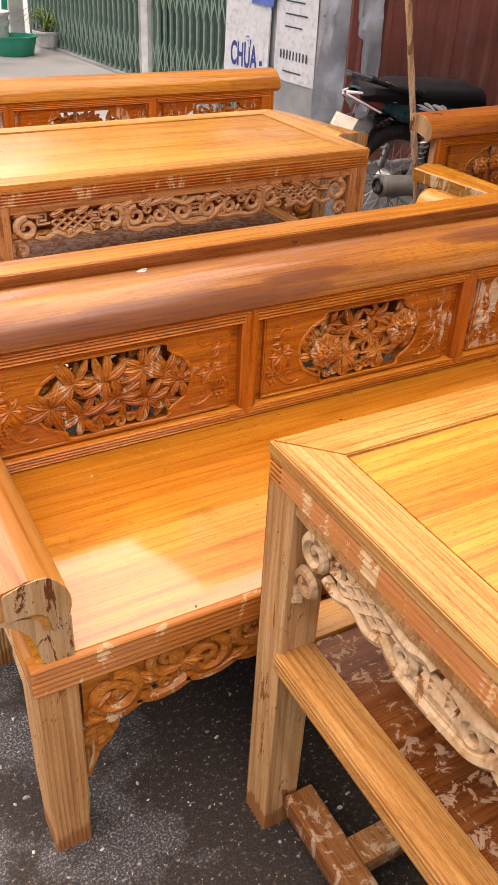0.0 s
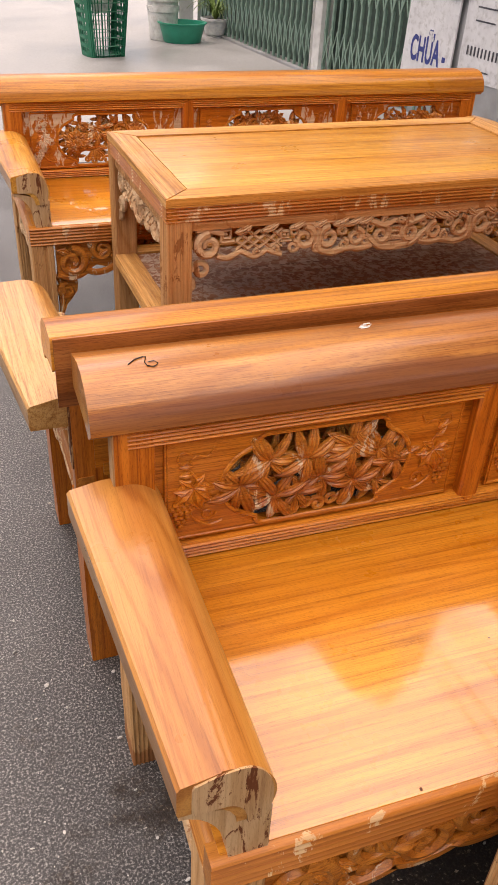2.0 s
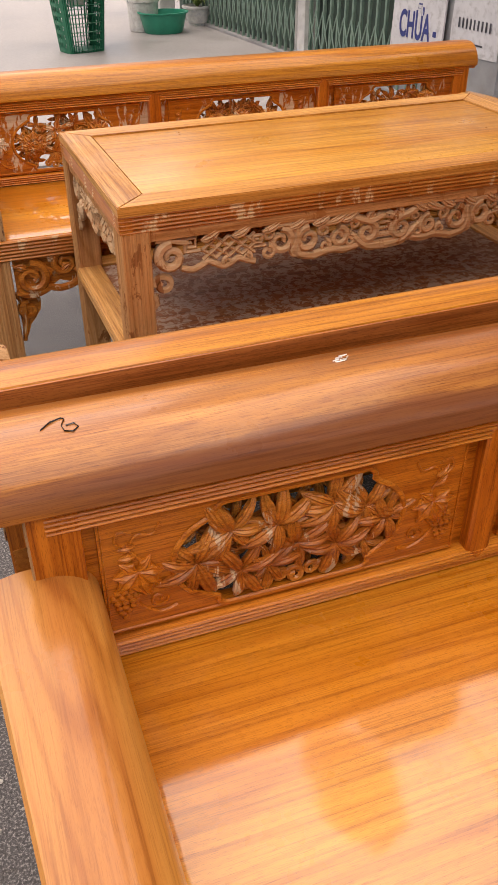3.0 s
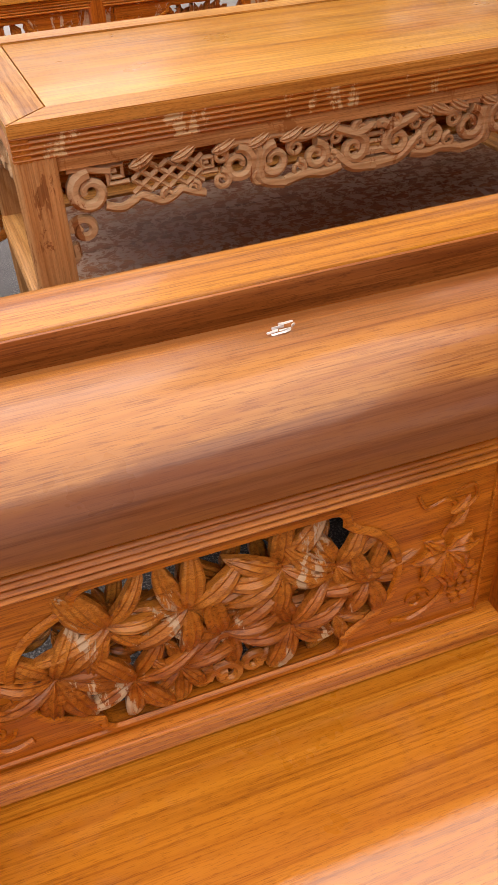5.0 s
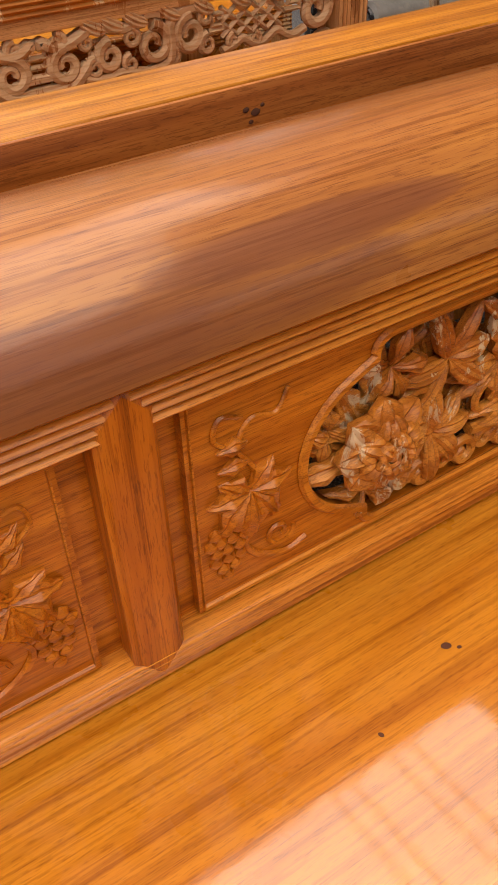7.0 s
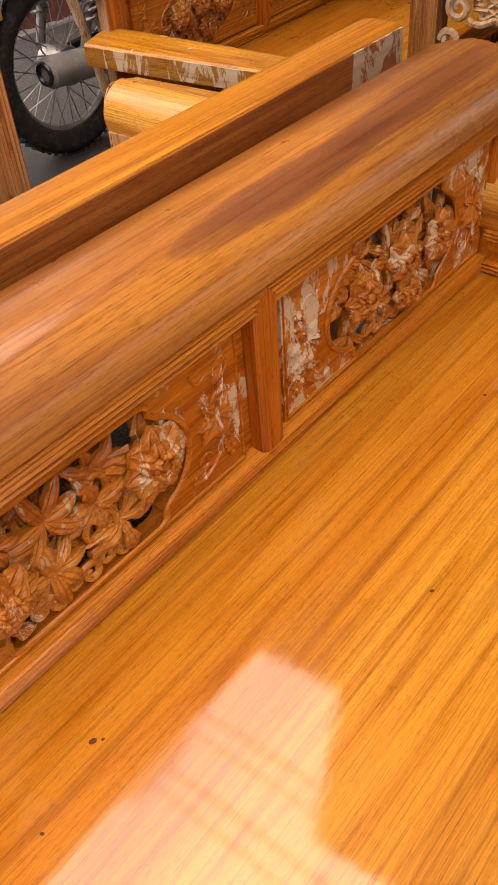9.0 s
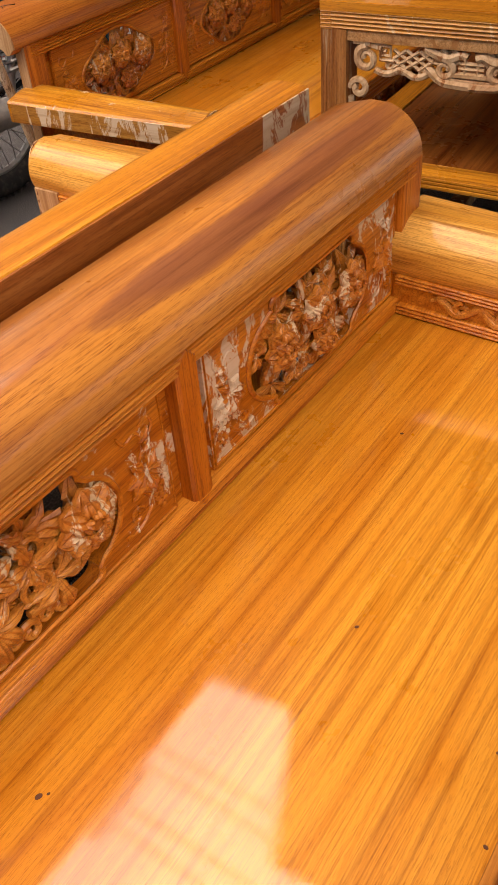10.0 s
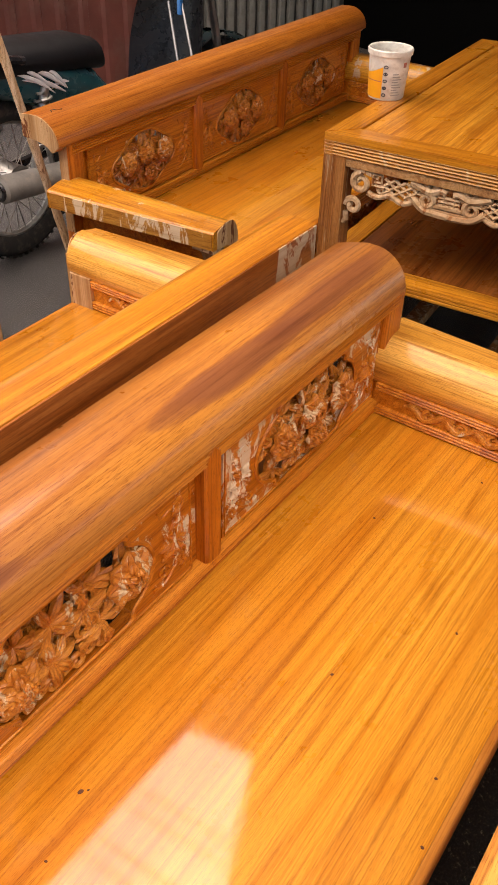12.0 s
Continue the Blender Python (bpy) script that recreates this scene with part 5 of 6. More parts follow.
awning_mat = plain("awning_sheet", (0.28, 0.2, 0.14), 0.6, var=0.2, scale=2)
# unseen; edge follows the reflected sky's limit, outline trimmed to let light in
bm = bmesh.new()
prism(bm, [(1.8, 1.39), (3.65, 2.62), (13.0, 2.62), (13.0, -6.0), (2.6, -6.0)], "z", 3.0, 3.03)
part("awning", bm, awning_mat, None, "unseen awning sheet over the shop front, limits the reflected sky", "structure")
for x, y in ((6.2, 0.2), (3.2, -5.0)):
    bm = bmesh.new()
    box(bm, (x, y, 0), (x + 0.08, y + 0.08, 3.0), 0.005)
    part("trim", bm, zinc, None, "awning post", "structure")
# unseen block; its height sets where the reflected sky ends
bm = bmesh.new()
box(bm, (4.62, 4.62, 3.32), (13.0, 7.6, 7.0), 0)
part("wall_upper", bm, plain("upper_storey_render", (0.34, 0.27, 0.2), 0.8, scale=1.5), None, "unseen plain storeys above the shop, cut off the reflected sky", "structure")
# unseen slab, added only to trim the sky mirrored in the seat
bm = bmesh.new()
box(bm, (4.12, 2.7, 6.0), (13.0, 4.62, 6.15), 0)
part("sky_blocker_slab", bm, plain("sky_blocker_concrete", (0.3, 0.26, 0.22), 0.8, scale=2), None, "unseen concrete slab added to trim the reflected sky", "structure")
# unseen facade, shaped for the seat's reflections and made pale to brighten them
bm = bmesh.new()
prism(bm, [(3.1, 7.2), (4.6, 7.2), (4.6, 11.5), (2.69, 11.5)], "z", 3.05, 12.0)
part("wall_house", bm, plain("cream_render", (0.68, 0.65, 0.6), 0.85, var=0.12, scale=1.5, dirt=(0.45, 0.42, 0.38)), None, "unseen plain cream facade above the gate, brightens the reflections", "structure")
cable_mat = plain("cable_rubber", (0.06, 0.05, 0.04), 0.6)
for x, z, r in ((2.04, 3.12, 0.008), (1.92, 3.1, 0.007), (1.7, 3.14, 0.008), (1.58, 3.1, 0.007)):
    bm = bmesh.new()
    tube(bm, [(x - 0.1 + 0.2 * k / 24, -14 + 28 * k / 24, z + 0.8 * ((k - 12) / 12) ** 2) for k in range(25)], r, 1.0, sides=6, plane="z")
    part("trim", bm, cable_mat, None, "overhead power cable", "structure")

# ---- things at the back ----
green_plastic = plain("green_plastic", (0.0, 0.26, 0.16), 0.38, var=0.12)
green_basket = plain("dark_green_plastic", (0.01, 0.17, 0.09), 0.45, var=0.15)
white_plastic = plain("white_plastic", (0.62, 0.62, 0.58), 0.5, dirt=(0.4, 0.36, 0.3), dirt_amount=0.6)
glazed = plain("glazed_pot", (0.6, 0.6, 0.57), 0.35, dirt=(0.3, 0.33, 0.42), dirt_amount=0.5, scale=14)
leaf_green = plain("spider_plant_leaf", (0.16, 0.24, 0.06), 0.5, var=0.5, scale=60)
soil = plain("soil", (0.05, 0.035, 0.025), 0.95)


def lathe(bm, profile, n=28, sx=1.0, sy=1.0, closed=False):
    """Turns (radius, z) pairs about z."""
    rings = [[bm.verts.new((r * sx * math.cos(math.tau * k / n), r * sy * math.sin(math.tau * k / n), z)) for k in range(n)] for r, z in profile]
    for a, b in zip(rings, rings[1:]):
        for k in range(n):
            bm.faces.new((a[k], a[(k + 1) % n], b[(k + 1) % n], b[k]))
    bm.faces.new(rings[0][::-1])
    if not closed:
        bm.faces.new(rings[-1])


G = 0.012
tub = thing("plastic_basin", pose(2.37, 8.98, G), "shallow green oval plastic basin on the pavement", "basin")
bm = bmesh.new()
lathe(bm, [(0.165, 0.0), (0.175, 0.01), (0.215, 0.165), (0.232, 0.17), (0.232, 0.178), (0.205, 0.178), (0.165, 0.02), (0.02, 0.018)], 36, 1.05, 0.85)
part("bowl", bm, green_plastic, tub)

pail = thing("paint_bucket", pose(2.22, 9.15, G), "white lidded plastic bucket with a wire handle", "bucket")
bm = bmesh.new()
lathe(bm, [(0.125, 0.0), (0.132, 0.006), (0.15, 0.25), (0.158, 0.252), (0.158, 0.30), (0.15, 0.302), (0.15, 0.34), (0.03, 0.342)])
part("pail_body", bm, white_plastic, pail)
bm = bmesh.new()
lathe(bm, [(0.13, 0.343), (0.168, 0.343), (0.17, 0.35), (0.17, 0.372), (0.163, 0.377), (0.15, 0.37), (0.02, 0.368)])
part("lid", bm, white_plastic, pail)
bm = bmesh.new()
tube(bm, [(0.165 * math.cos(a), -0.02 - 0.06 * math.sin(a), 0.3 - 0.10 * math.sin(a)) for a in np.linspace(0, math.pi, 14)], 0.003)
part("handle", bm, pvc, pail, "thin wire handle")

pot = thing("potted_plant", pose(2.80, 9.3, G), "spider plant in a small glazed white pot", "plant")
bm = bmesh.new()
lathe(bm, [(0.085, 0.0), (0.09, 0.012), (0.082, 0.018), (0.10, 0.03), (0.135, 0.15), (0.148, 0.155), (0.15, 0.175), (0.138, 0.178), (0.125, 0.15), (0.02, 0.148)])
part("pot", bm, glazed, pot)
bm = bmesh.new()
lathe(bm, [(0.126, 0.15), (0.12, 0.156), (0.03, 0.16)], 20)
part("soil", bm, soil, pot)
rnd = random.Random(12)
blade_bm = bmesh.new()
for k in range(70):
    a, r, up = rnd.uniform(0, math.tau), rnd.uniform(0.12, 0.3), rnd.uniform(0.12, 0.26)
    w = rnd.uniform(0.006, 0.011)
    rows = []
    for t in np.linspace(0, 1, 7):
        d = r * t
        z = 0.155 + up * math.sin(t * math.pi * 0.72) - 0.05 * t * t
        ww = w * (1 - 0.9 * t * t)
        x, y = d * math.cos(a), d * math.sin(a)
        rows.append([blade_bm.verts.new((x - s * ww * math.sin(a), y + s * ww * math.cos(a), z + (0 if s else -0.003))) for s in (-1, 0, 1)])
    for p, q in zip(rows, rows[1:]):
        for i in (0, 1):
            blade_bm.faces.new((p[i], p[i + 1], q[i + 1], q[i]))
part("leaves", blade_bm, leaf_green, pot, "long arching striped leaves", kind="stuff")

basket = thing("laundry_basket", pose(1.47, 8.3, G, 0, 0, 12) @ Matrix.Scale(1.12, 4), "tall dark green perforated plastic basket", "basket")


def basket_ring(z):
    h = 0.62
    f = 0.72 + 0.28 * z / h
    out = []
    for k in range(48):
        a = math.tau * k / 48
        c, s = math.cos(a), math.sin(a)
        out.append((math.copysign(abs(c) ** 0.6, c) * 0.215 * f, math.copysign(abs(s) ** 0.6, s) * 0.165 * f, z))
    return out


bm = bmesh.new()
prism(bm, [(x, y) for x, y, z in basket_ring(0.0)], "z", 0.0, 0.012)
part("base", bm, green_basket, basket)
for z in (0.02, 0.08, 0.14, 0.2, 0.26, 0.32, 0.38, 0.44, 0.5, 0.56):
    bm = bmesh.new()
    tube(bm, basket_ring(z), 0.015, 0.25, True, 4, plane="z")
    part("band", bm, green_basket, basket)
bm = bmesh.new()
tube(bm, basket_ring(0.61), 0.016, 0.9, True, 6, plane="z")
part("rim", bm, green_basket, basket)
for k in range(48):
    if k % 12 in (5, 6, 7):
        w = 0.02
    else:
        w = 0.0085
    bm = bmesh.new()
    tube(bm, [basket_ring(z)[k] for z in (0.0, 0.15, 0.3, 0.45, 0.61)], w, 0.5, sides=4, plane="yz")
    part("rib", bm, green_basket, basket)

bag = thing("plastic_bag", pose(1.46, 8.3, 0.36), "crumpled white plastic bag stuffed into the green basket", "bag")
bm = bmesh.new()
bmesh.ops.create_icosphere(bm, subdivisions=4, radius=1)
for v in bm.verts:
    p = v.co.copy()
    k = 1 + 0.22 * noise.noise(p * 2.1) + 0.12 * noise.noise(p * 5.3)
    v.co = Vector((p.x * 0.165 * k, p.y * 0.125 * k, 0.24 + p.z * 0.24 * k + 0.05 * noise.noise(p * 3.7)))
part("film", bm, plain("bag_film", (0.72, 0.73, 0.72), 0.35, var=0.15, scale=20, dirt=(0.62, 0.58, 0.3), dirt_amount=0.6), bag)

pillar = thing("gate_pillar", pose(2.68, 10.05, G), "grey concrete pillar stub beside the gate", "pillar")
bm = bmesh.new()
box(bm, (-0.08, -0.08, 0), (0.08, 0.08, 2.2), 0.01)
part("shaft", bm, white_paint, pillar)
gpost = thing("green_post", pose(2.50, 9.85, G, 0, 4, 0), "thin green plastic post with a grey tip", "post")
bm = bmesh.new()
box(bm, (-0.03, -0.02, 0), (0.03, 0.02, 0.55), 0.005)
part("sleeve", bm, green_plastic, gpost)
bm = bmesh.new()
tube(bm, [(0, 0, 0.5), (0.0, 0, 1.6)], 0.018, 1.0, sides=8, plane="yz")
part("pipe", bm, pvc, gpost)

bamboo_mat = wood("bamboo_stick", "z", (0.76, 0.6, 0.42), (0.68, 0.51, 0.33), (0.5, 0.34, 0.19), rough=0.6, coat=0.0, bare=0.1, bare_col=(0.26, 0.15, 0.08), seed=41.0)
stick = thing("bamboo_pole", pose(2.425, 2.615, 0), "dry bamboo pole leaning upright", "pole")
bm = bmesh.new()
pts, radii = [], []
for k in range(33):
    t = k / 32
    pts.append((-0.25 * 1.95 * t, -0.01 * t, 1.95 * t))
tube(bm, pts, 0.012, 1.0, sides=9, plane="yz", taper=lambda t: 1.1 - 0.3 * t + (0.14 if abs((t * 8) % 1 - 0.5) < 0.06 else 0))
part("culm", bm, bamboo_mat, stick)

# paint pot on the far table
can_white = plain("paint_pot_plastic", (0.72, 0.68, 0.6), 0.5, dirt=(0.45, 0.36, 0.26), dirt_amount=0.6, scale=20)
can_orange = plain("paint_pot_orange", (0.85, 0.36, 0.02), 0.45, var=0.1)
can = thing("paint_pot", pose(2.94, 1.853, 0.7345, 0, 0, -8) @ Matrix.Diagonal((0.92, 0.92, 0.77, 1)), "open white plastic paint pot with an orange label", "pot")
bm = bmesh.new()
lathe(bm, [(0.052, 0.0), (0.055, 0.004), (0.063, 0.15), (0.068, 0.152), (0.069, 0.168), (0.066, 0.172), (0.061, 0.168), (0.054, 0.02), (0.01, 0.018)], 32)
part("pot_body", bm, can_white, can)


def wrap(bm, a0, a1, z0, z1, off=0.0008, n=10):
    """A label bent round the pot, angles in degrees."""
    rows = []
    for k in range(n + 1):
        a = radians(a0 + (a1 - a0) * k / n)
        top = z1(k / n) if callable(z1) else z1
        rows.append([bm.verts.new(((0.0552 + 0.0535 * z + off) * math.cos(a), (0.0552 + 0.0535 * z + off) * math.sin(a), z)) for z in (z0, top)])
    for p, q in zip(rows, rows[1:]):
        bm.faces.new((p[0], q[0], q[1], p[1]))


bm = bmesh.new()
wrap(bm, 120, 199, 0.008, lambda t: 0.088 + 0.03 * t * t, n=16)
part("label", bm, can_orange, can, "orange printed label")
bm = bmesh.new()
wrap(bm, 135, 196, 0.066, 0.069, 0.0014)
wrap(bm, 258, 270, 0.115, 0.132, 0.0012)
part("red_mark", bm, ink_red, can, kind="stuff")
for k in range(5):
    bm = bmesh.new()
    zc = 0.022 + k * 0.024
    tube(bm, [((0.0566 + 0.0535 * (zc + 0.005 * math.sin(a))) * math.cos(radians(207) + 0.09 * math.cos(a)), (0.0566 + 0.0535 * (zc + 0.005 * math.sin(a))) * math.sin(radians(207) + 0.09 * math.cos(a)), zc + 0.005 * math.sin(a)) for a in np.linspace(0, math.tau, 9)[:-1]], 0.0017, 0.5, True, 4, plane="yz")
    if k % 2:
        wrap(bm, 205, 209, zc - 0.003, zc + 0.003, 0.0012, 2)
    part("printed_symbol", bm, ink_black, can)
bm = bmesh.new()
for k in range(9):
    wrap(bm, 228, 228 + 30 - (k % 3) * 6, 0.02 + k * 0.009, 0.0235 + k * 0.009, 0.0011, 4)
part("print_lines", bm, plain("print_grey", (0.4, 0.38, 0.34), 0.7), can, kind="stuff")

# ---- motorbike ----
rubber = plain("tyre_rubber", (0.025, 0.024, 0.023), 0.75, dirt=(0.12, 0.1, 0.085), dirt_amount=0.6, scale=18)
seat_vinyl = plain("seat_vinyl", (0.009, 0.009, 0.0105), 0.55, var=0.2)
seat_vinyl.node_tree.nodes["Principled BSDF"].inputs["Specular IOR Level"].default_value = 0.25
bike_teal = plain("teal_bike_paint", (0.012, 0.085, 0.105), 0.28, coat=0.4, dirt=(0.08, 0.08, 0.08), dirt_amount=0.3)
bike_black = plain("bike_black_plastic", (0.014, 0.014, 0.016), 0.28, dirt=(0.06, 0.055, 0.05), dirt_amount=0.25)
steel = plain("dull_steel", (0.4, 0.39, 0.37), 0.4, metal=0.9, dirt=(0.2, 0.16, 0.12), dirt_amount=0.5)
dusty_steel = plain("dusty_exhaust", (0.3, 0.29, 0.27), 0.7, metal=0.3, dirt=(0.4, 0.36, 0.3), dirt_amount=0.7, scale=16)
tail_red = plain("tail_light_red", (0.3, 0.05, 0.045), 0.2, coat=0.6)
decal = plain("white_decal", (0.88, 0.88, 0.88), 0.5)
plate_mat = plain("number_plate", (0.6, 0.54, 0.4), 0.6, dirt=(0.25, 0.2, 0.15), dirt_amount=0.6)
blue_clip = plain("blue_clip", (0.02, 0.2, 0.55), 0.4)

bike = thing("motorbike", pose(2.60, 3.14, 0, 0, 0, 0) @ Matrix.Scale(1.0, 4), "parked dark teal step-through motorbike with dusty wheels", "motorbike")


def torus(bm, r, t, cx, cz, flat=1.0, n=40, m=10):
    rings = []
    for k in range(n):
        a = math.tau * k / n
        rings.append([bm.verts.new((cx + (r + t * math.cos(math.tau * j / m)) * math.cos(a), t * flat * math.sin(math.tau * j / m), cz + (r + t * math.cos(math.tau * j / m)) * math.sin(a))) for j in range(m)])
    for k in range(n):
        p, q = rings[k], rings[(k + 1) % n]
        for j in range(m):
            bm.faces.new((p[j], p[(j + 1) % m], q[(j + 1) % m], q[j]))


for wx, tw in ((0.0, 0.042), (1.21, 0.036)):
    bm = bmesh.new()
    torus(bm, 0.285 - tw, tw, wx, 0.285, 0.95)
    wheel = part("wheel", bm, rubber, bike, "dusty spoked wheel")
    tread = bmesh.new()
    for k in range(60):
        a = math.tau * k / 60
        for s in (-1, 1):
            m = Matrix.LocRotScale((wx + 0.282 * math.cos(a), s * 0.018, 0.285 + 0.282 * math.sin(a)), Euler((0, -a, s * 0.5)), (0.006, 0.022, 0.012))
            bmesh.ops.create_cube(tread, size=1, matrix=m)
    part("tread", tread, rubber, wheel, kind="stuff")
    bm = bmesh.new()
    torus(bm, 0.205, 0.012, wx, 0.285, 1.4, 36, 6)
    part("rim", bm, steel, wheel)
    bm = bmesh.new()
    tube(bm, [(wx, -0.05, 0.285), (wx, -0.03, 0.285), (wx, 0.03, 0.285), (wx, 0.05, 0.285)], 0.06, 1.0, sides=16, plane="z")
    part("hub", bm, steel, wheel)
    bm = bmesh.new()
    for k in range(36):
        a, b = math.tau * k / 36, math.tau * (k + (3 if k % 2 else -3)) / 36
        s = -0.028 if k % 4 < 2 else 0.028
        tube(bm, [(wx + 0.055 * math.cos(b), s, 0.285 + 0.055 * math.sin(b)), (wx + 0.2 * math.cos(a), 0, 0.285 + 0.2 * math.sin(a))], 0.0022, sides=4)
    part("spokes", bm, steel, wheel, kind="stuff")


def loft(bm, sections, n=14):
    """Joins rounded cross-sections (x, centre z, half width, half height, power)."""
    rings = []
    for x, z, w, h, p in sections:
        ring = []
        for k in range(n):
            a = math.tau * k / n
            c, s = math.cos(a), math.sin(a)
            ring.append(bm.verts.new((x, math.copysign(abs(c) ** p, c) * w, z + math.copysign(abs(s) ** p, s) * h)))
        rings.append(ring)
    for a, b in zip(rings, rings[1:]):
        for k in range(n):
            bm.faces.new((a[k], a[(k + 1) % n], b[(k + 1) % n], b[k]))
    bm.faces.new(rings[0][::-1])
    bm.faces.new(rings[-1])


bm = bmesh.new()
loft(bm, [(-0.26, 0.715, 0.03, 0.015, 0.8), (-0.17, 0.68, 0.075, 0.045, 0.7), (-0.02, 0.64, 0.1, 0.07, 0.7), (0.18, 0.59, 0.115, 0.09, 0.7), (0.38, 0.52, 0.11, 0.1, 0.7), (0.53, 0.4, 0.08, 0.08, 0.7), (0.65, 0.31, 0.06, 0.05, 0.7)])
body = part("tail_body", bm, bike_teal, bike, "dark teal side panels")
bm = bmesh.new()
for s in (-1,):
    for u, v, w in (((-0.02, 0.69), (0.14, 0.6), 0.005), ((-0.01, 0.665), (0.15, 0.575), 0.005), ((0.02, 0.64), (0.2, 0.57), 0.006), ((0.06, 0.665), (0.2, 0.585), 0.006), ((0.12, 0.66), (0.21, 0.58), 0.006), ((0.14, 0.585), (0.22, 0.6), 0.005)):
        n = 6
        tube(bm, [(u[0] + (v[0] - u[0]) * k / n, s * (0.109 + 0.012 * k / n), u[1] + (v[1] - u[1]) * k / n + 0.012 * math.sin(math.pi * k / n)) for k in range(n + 1)], w, 0.5, taper=lambda t: 0.3 + 1.2 * math.sin(math.pi * t))
part("decal", bm, decal, body, "white swoosh decal", kind="stuff")
bm = bmesh.new()
loft(bm, [(-0.26, 0.695, 0.06, 0.02464, 1), (-0.22, 0.705, 0.1, 0.0448, 0.95), (-0.04, 0.695, 0.125, 0.0616, 0.9), (0.16, 0.675, 0.125, 0.0672, 0.9), (0.34, 0.66, 0.11, 0.0672, 0.9), (0.44, 0.64, 0.085, 0.056, 0.95), (0.48, 0.61, 0.05, 0.0336, 1)])
part("saddle", bm, seat_vinyl, bike, "long black vinyl seat")
bm = bmesh.new()
tube(bm, [(0.02, -0.13, 0.705), (-0.12, -0.12, 0.735), (-0.24, -0.09, 0.765), (-0.27, 0.0, 0.77), (-0.24, 0.09, 0.765), (-0.12, 0.12, 0.735), (0.02, 0.13, 0.705)], 0.014, 1.0, sides=8, plane="yz")
part("grab_rail", bm, bike_black, bike)
bm = bmesh.new()
loft(bm, [(-0.3, 0.7, 0.015, 0.006, 0.8), (-0.26, 0.685, 0.05, 0.018, 0.8), (-0.16, 0.655, 0.088, 0.03, 0.8)])
lamp = part("tail_light", bm, tail_red, bike, "red and clear tail light")
for s in (-1, 1):
    bm = bmesh.new()
    tube(bm, [(-0.31, s * 0.012, 0.708), (-0.26, s * 0.052, 0.706), (-0.17, s * 0.09, 0.69), (-0.1, s * 0.1, 0.672)], 0.006, sides=6)
    tube(bm, [(-0.31, s * 0.012, 0.7), (-0.25, s * 0.055, 0.668), (-0.17, s * 0.09, 0.628)], 0.005, sides=6)
    part("clear_lens", bm, decal, lamp, "white clear edge of the lamp")
bm = bmesh.new()
rows = []
for k in range(12):
    a = radians(20 + 105 * k / 11)
    rows.append([bm.verts.new((0.315 * math.cos(a) * 1.05, y, 0.285 + 0.33 * math.sin(a))) for y in (-0.06, -0.035, 0.035, 0.06)])
rows.append([bm.verts.new((-0.27, y, 0.42)) for y in (-0.06, -0.035, 0.035, 0.06)])
for p, q in zip(rows, rows[1:]):
    for i in range(3):
        bm.faces.new((p[i], p[i + 1], q[i + 1], q[i]))
bmesh.ops.solidify(bm, geom=bm.faces[:], thickness=0.004)
part("rear_mudguard", bm, bike_black, bike)
bm = bmesh.new()
box(bm, (-0.004, -0.085, -0.07), (0.004, 0.085, 0.07), 0.003)
plate = part("plate", bm, plate_mat, bike, "dusty blank number plate")
plate.matrix_basis = pose(-0.315, 0, 0.545, 0, 28, 0)
for s in (-1, 1):
    bm = bmesh.new()
    tube(bm, [(-0.2, s * 0.04, 0.67), (-0.22, s * 0.05, 0.6), (-0.29, s * 0.04, 0.6)], 0.004, sides=5)
    part("plate_bracket", bm, steel, bike)
for s in (-1, 1):
    bm = bmesh.new()
    tube(bm, [(0.02, s * 0.11, 0.33), (0.06, s * 0.112, 0.45), (0.11, s * 0.114, 0.6)], 0.016, sides=10)
    shock = part("shock_absorber", bm, steel, bike, "coil shock absorber")
    bm = bmesh.new()
    tube(bm, [(0.045 + 0.06 * k / 60 + 0.028 * math.cos(k * 0.8), s * 0.112 + 0.028 * math.sin(k * 0.8), 0.41 + 0.18 * k / 60) for k in range(61)], 0.006, sides=5)
    part("coil_spring", bm, steel, shock)
bm = bmesh.new()
loft(bm, [(-0.16, 0.32, 0.035, 0.035, 1), (-0.15, 0.32, 0.048, 0.048, 1), (0.3, 0.28, 0.045, 0.045, 1), (0.4, 0.26, 0.02, 0.02, 1), (0.7, 0.23, 0.016, 0.016, 1)])
bmesh.ops.translate(bm, verts=bm.verts, vec=(0, -0.125, 0))
part("exhaust", bm, dusty_steel, bike, "dull dusty exhaust silencer")
bm = bmesh.new()
torus(bm, 0.03, 0.008, 0, 0, 1.0, 20, 6)
ob = part("exhaust_mouth", bm, bike_black, bike)
ob.matrix_basis = pose(-0.163, -0.125, 0.32, 0, 0, 90)
bm = bmesh.new()
for s in (-0.085, 0.085):
    tube(bm, [(0.0, s, 0.285), (0.25, s, 0.3), (0.48, s * 0.8, 0.34)], 0.018, sides=8)
part("swing_arm", bm, bike_black, bike)
bm = bmesh.new()
loft(bm, [(0.45, 0.27, 0.08, 0.05, 0.8), (0.55, 0.27, 0.12, 0.09, 0.7), (0.75, 0.28, 0.12, 0.085, 0.7), (0.88, 0.3, 0.06, 0.06, 0.8)])
part("engine", bm, steel, bike)
# leg shield, steering and front fork
bm = bmesh.new()
rows = []
for k in range(11):
    t = k / 10
    x, z = 0.86 + 0.16 * t, 0.26 + 0.62 * t
    w = 0.13 + 0.06 * math.sin(math.pi * t)
    rows.append([bm.verts.new((x + 0.05 - 0.11 * abs(u) ** 2, u * w, z)) for u in (-1, -0.7, -0.35, 0, 0.35, 0.7, 1)])
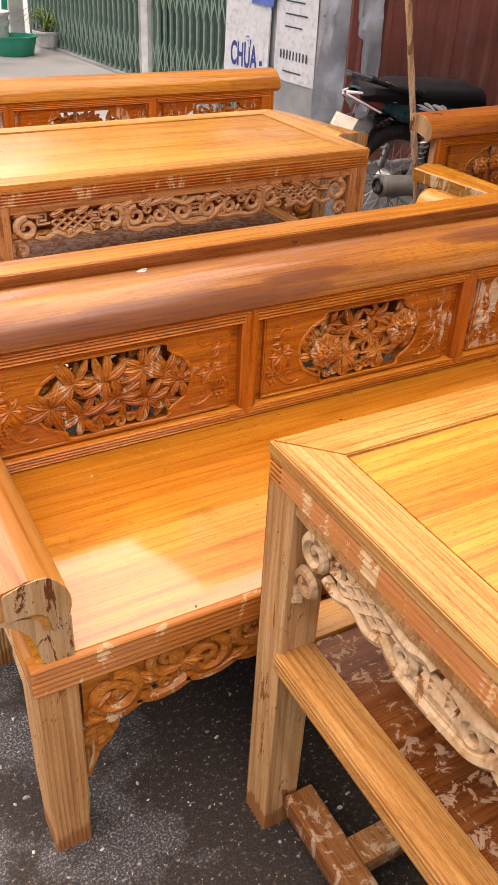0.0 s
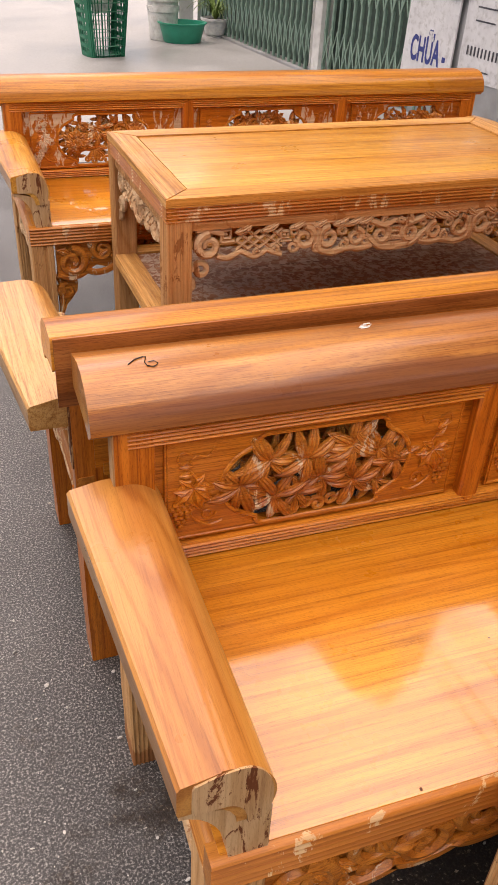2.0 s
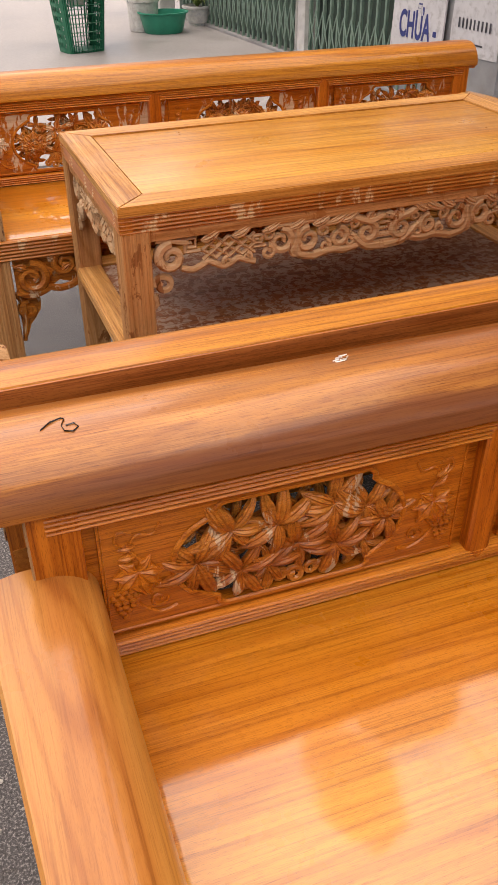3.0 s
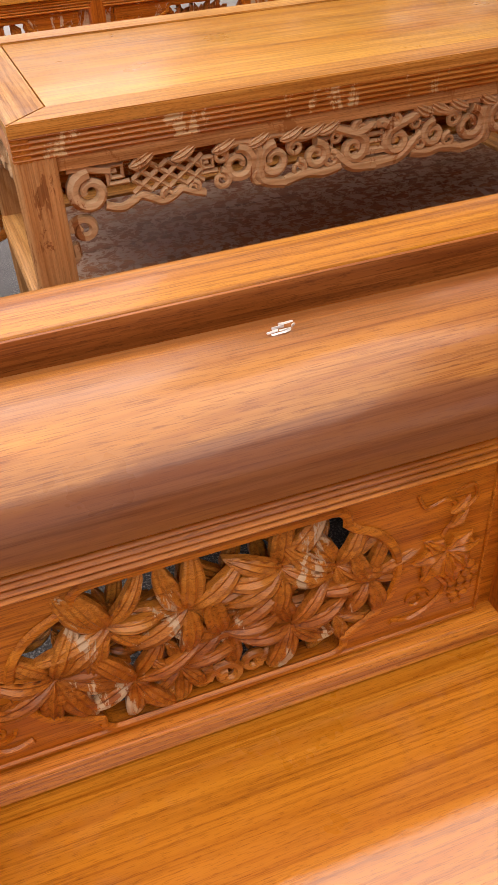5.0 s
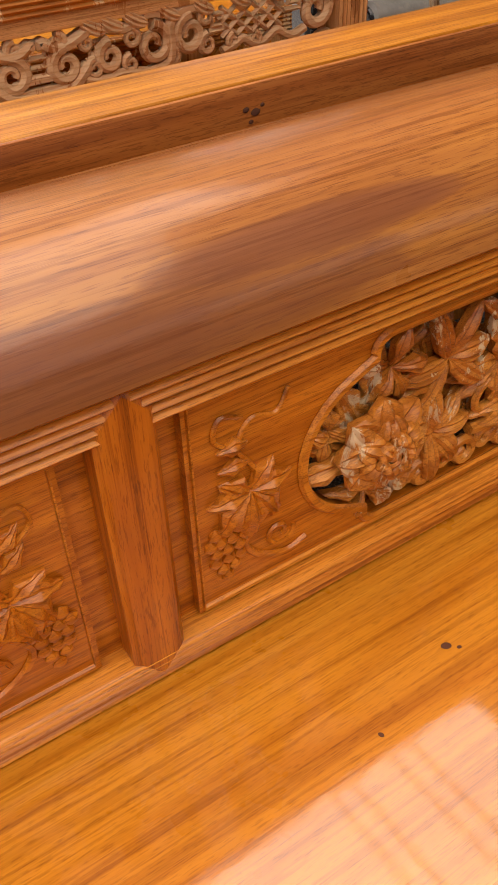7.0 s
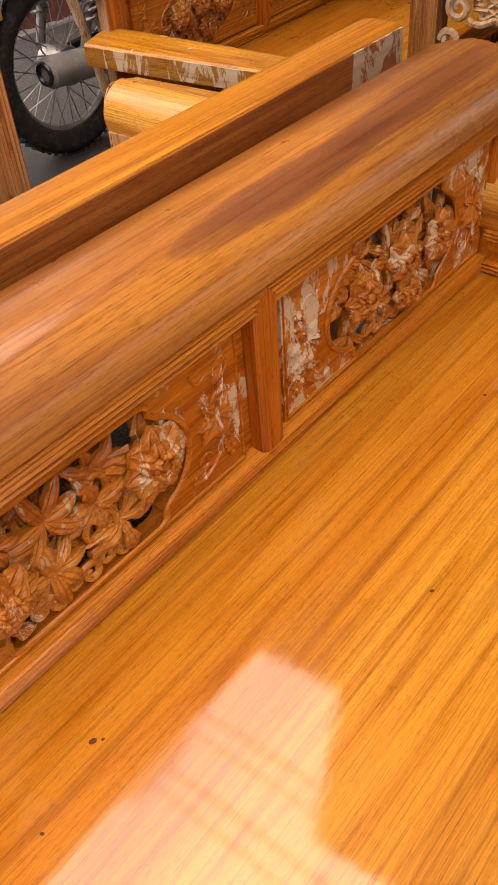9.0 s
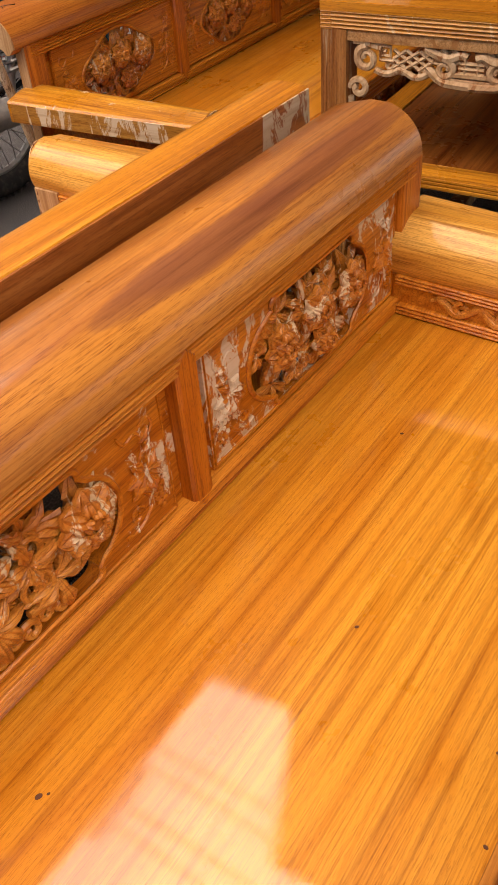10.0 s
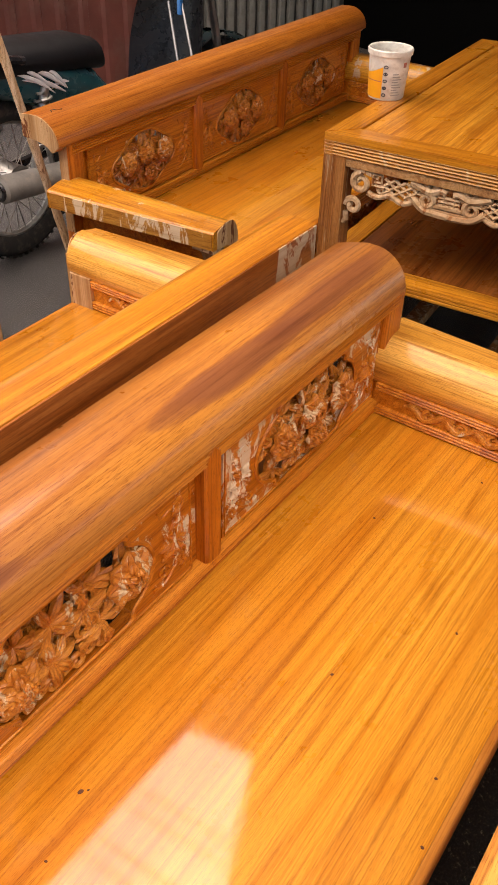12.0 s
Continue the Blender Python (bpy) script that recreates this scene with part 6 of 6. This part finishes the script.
for p, q in zip(rows, rows[1:]):
    for i in range(6):
        bm.faces.new((p[i], p[i + 1], q[i + 1], q[i]))
bmesh.ops.solidify(bm, geom=bm.faces[:], thickness=0.012)
part("leg_shield", bm, bike_black, bike, "black plastic leg shield")
bm = bmesh.new()
loft(bm, [(0.93, 0.97, 0.04, 0.03, 0.8), (1.0, 0.975, 0.10, 0.06, 0.75), (1.1, 0.96, 0.09, 0.06, 0.8), (1.15, 0.94, 0.05, 0.035, 0.9)])
part("headset", bm, bike_black, bike)
bm = bmesh.new()
tube(bm, [(0.86, -0.33, 0.97), (0.94, -0.24, 0.975), (1.0, -0.08, 0.98), (1.0, 0.08, 0.98), (0.94, 0.24, 0.975), (0.86, 0.33, 0.97)], 0.013, sides=8, plane="yz")
bars = part("handlebar", bm, steel, bike)
for s in (-1, 1):
    bm = bmesh.new()
    tube(bm, [(0.91, s * 0.275, 0.973), (0.85, s * 0.345, 0.968)], 0.019, sides=10, plane="z")
    part("grip", bm, rubber, bars)
    bm = bmesh.new()
    tube(bm, [(0.95, s * 0.2, 0.98), (0.93, s * 0.24, 1.15), (0.93, s * 0.25, 1.2)], 0.005, sides=6)
    part("mirror_stem", bm, steel, bars)
    bm = bmesh.new()
    loft(bm, [(0.915, 1.22, 0.06, 0.038, 0.8), (0.93, 1.22, 0.062, 0.04, 0.8), (0.95, 1.22, 0.03, 0.02, 0.9)])
    bmesh.ops.translate(bm, verts=bm.verts, vec=(0, s * 0.26, 0))
    part("mirror", bm, bike_black, bars)
    bm = bmesh.new()
    tube(bm, [(1.06, s * 0.07, 0.9), (1.14, s * 0.07, 0.6), (1.21, s * 0.065, 0.285)], 0.018, sides=8)
    part("fork_leg", bm, steel, bike)
bm = bmesh.new()
for y0, y1 in ((-0.2, -0.05), (-0.11, 0.02)):
    tube(bm, [(0.86, y0, 0.42), (0.9, (y0 + y1) / 2, 0.58), (0.94, y1, 0.74)], 0.006, sides=6)
part("cable", bm, steel, bike, "pale control cables")
bm = bmesh.new()
box(bm, (0.925, -0.055, 0.70), (0.945, -0.035, 0.78), 0.004)
part("clip", bm, blue_clip, bike, "blue plastic clip")
bm = bmesh.new()
rows = []
for k in range(14):
    a = radians(15 + 130 * k / 13)
    rows.append([bm.verts.new((1.21 + 0.31 * math.cos(a), y, 0.285 + 0.31 * math.sin(a))) for y in (-0.055, -0.03, 0.03, 0.055)])
for p, q in zip(rows, rows[1:]):
    for i in range(3):
        bm.faces.new((p[i], p[i + 1], q[i + 1], q[i]))
bmesh.ops.solidify(bm, geom=bm.faces[:], thickness=0.004)
part("front_mudguard", bm, bike_teal, bike)
bm = bmesh.new()
tube(bm, [(0.55, -0.1, 0.2), (0.6, -0.2, 0.02), (0.62, -0.24, 0.006)], 0.01, sides=8)
part("side_stand", bm, steel, bike)

# ---- loose stones and litter on the street ----
rnd = random.Random(77)
chip = plain("stone_chip", (0.5, 0.48, 0.44), 0.8, var=0.5, scale=30)
bm = bmesh.new()
for k in range(2200):
    u = rnd.random()
    x, y = rnd.uniform(-0.3, 1.9), rnd.uniform(-0.2, 1.5)
    if u < 0.3:
        x, y = rnd.uniform(-0.9, 0.4), rnd.uniform(0.3, 3.5)
    r = 0.0009 + 0.004 * rnd.random() ** 4
    bmesh.ops.create_icosphere(bm, subdivisions=1, radius=r, matrix=Matrix.LocRotScale((x, y, r * 0.4), Euler((rnd.random() * 6, rnd.random() * 6, 0)), (rnd.uniform(0.7, 1.9), 1, rnd.uniform(0.4, 0.8))))
part("gravel", bm, chip, None, "scattered pale stone chips on wet asphalt", "stuff", "gravel")
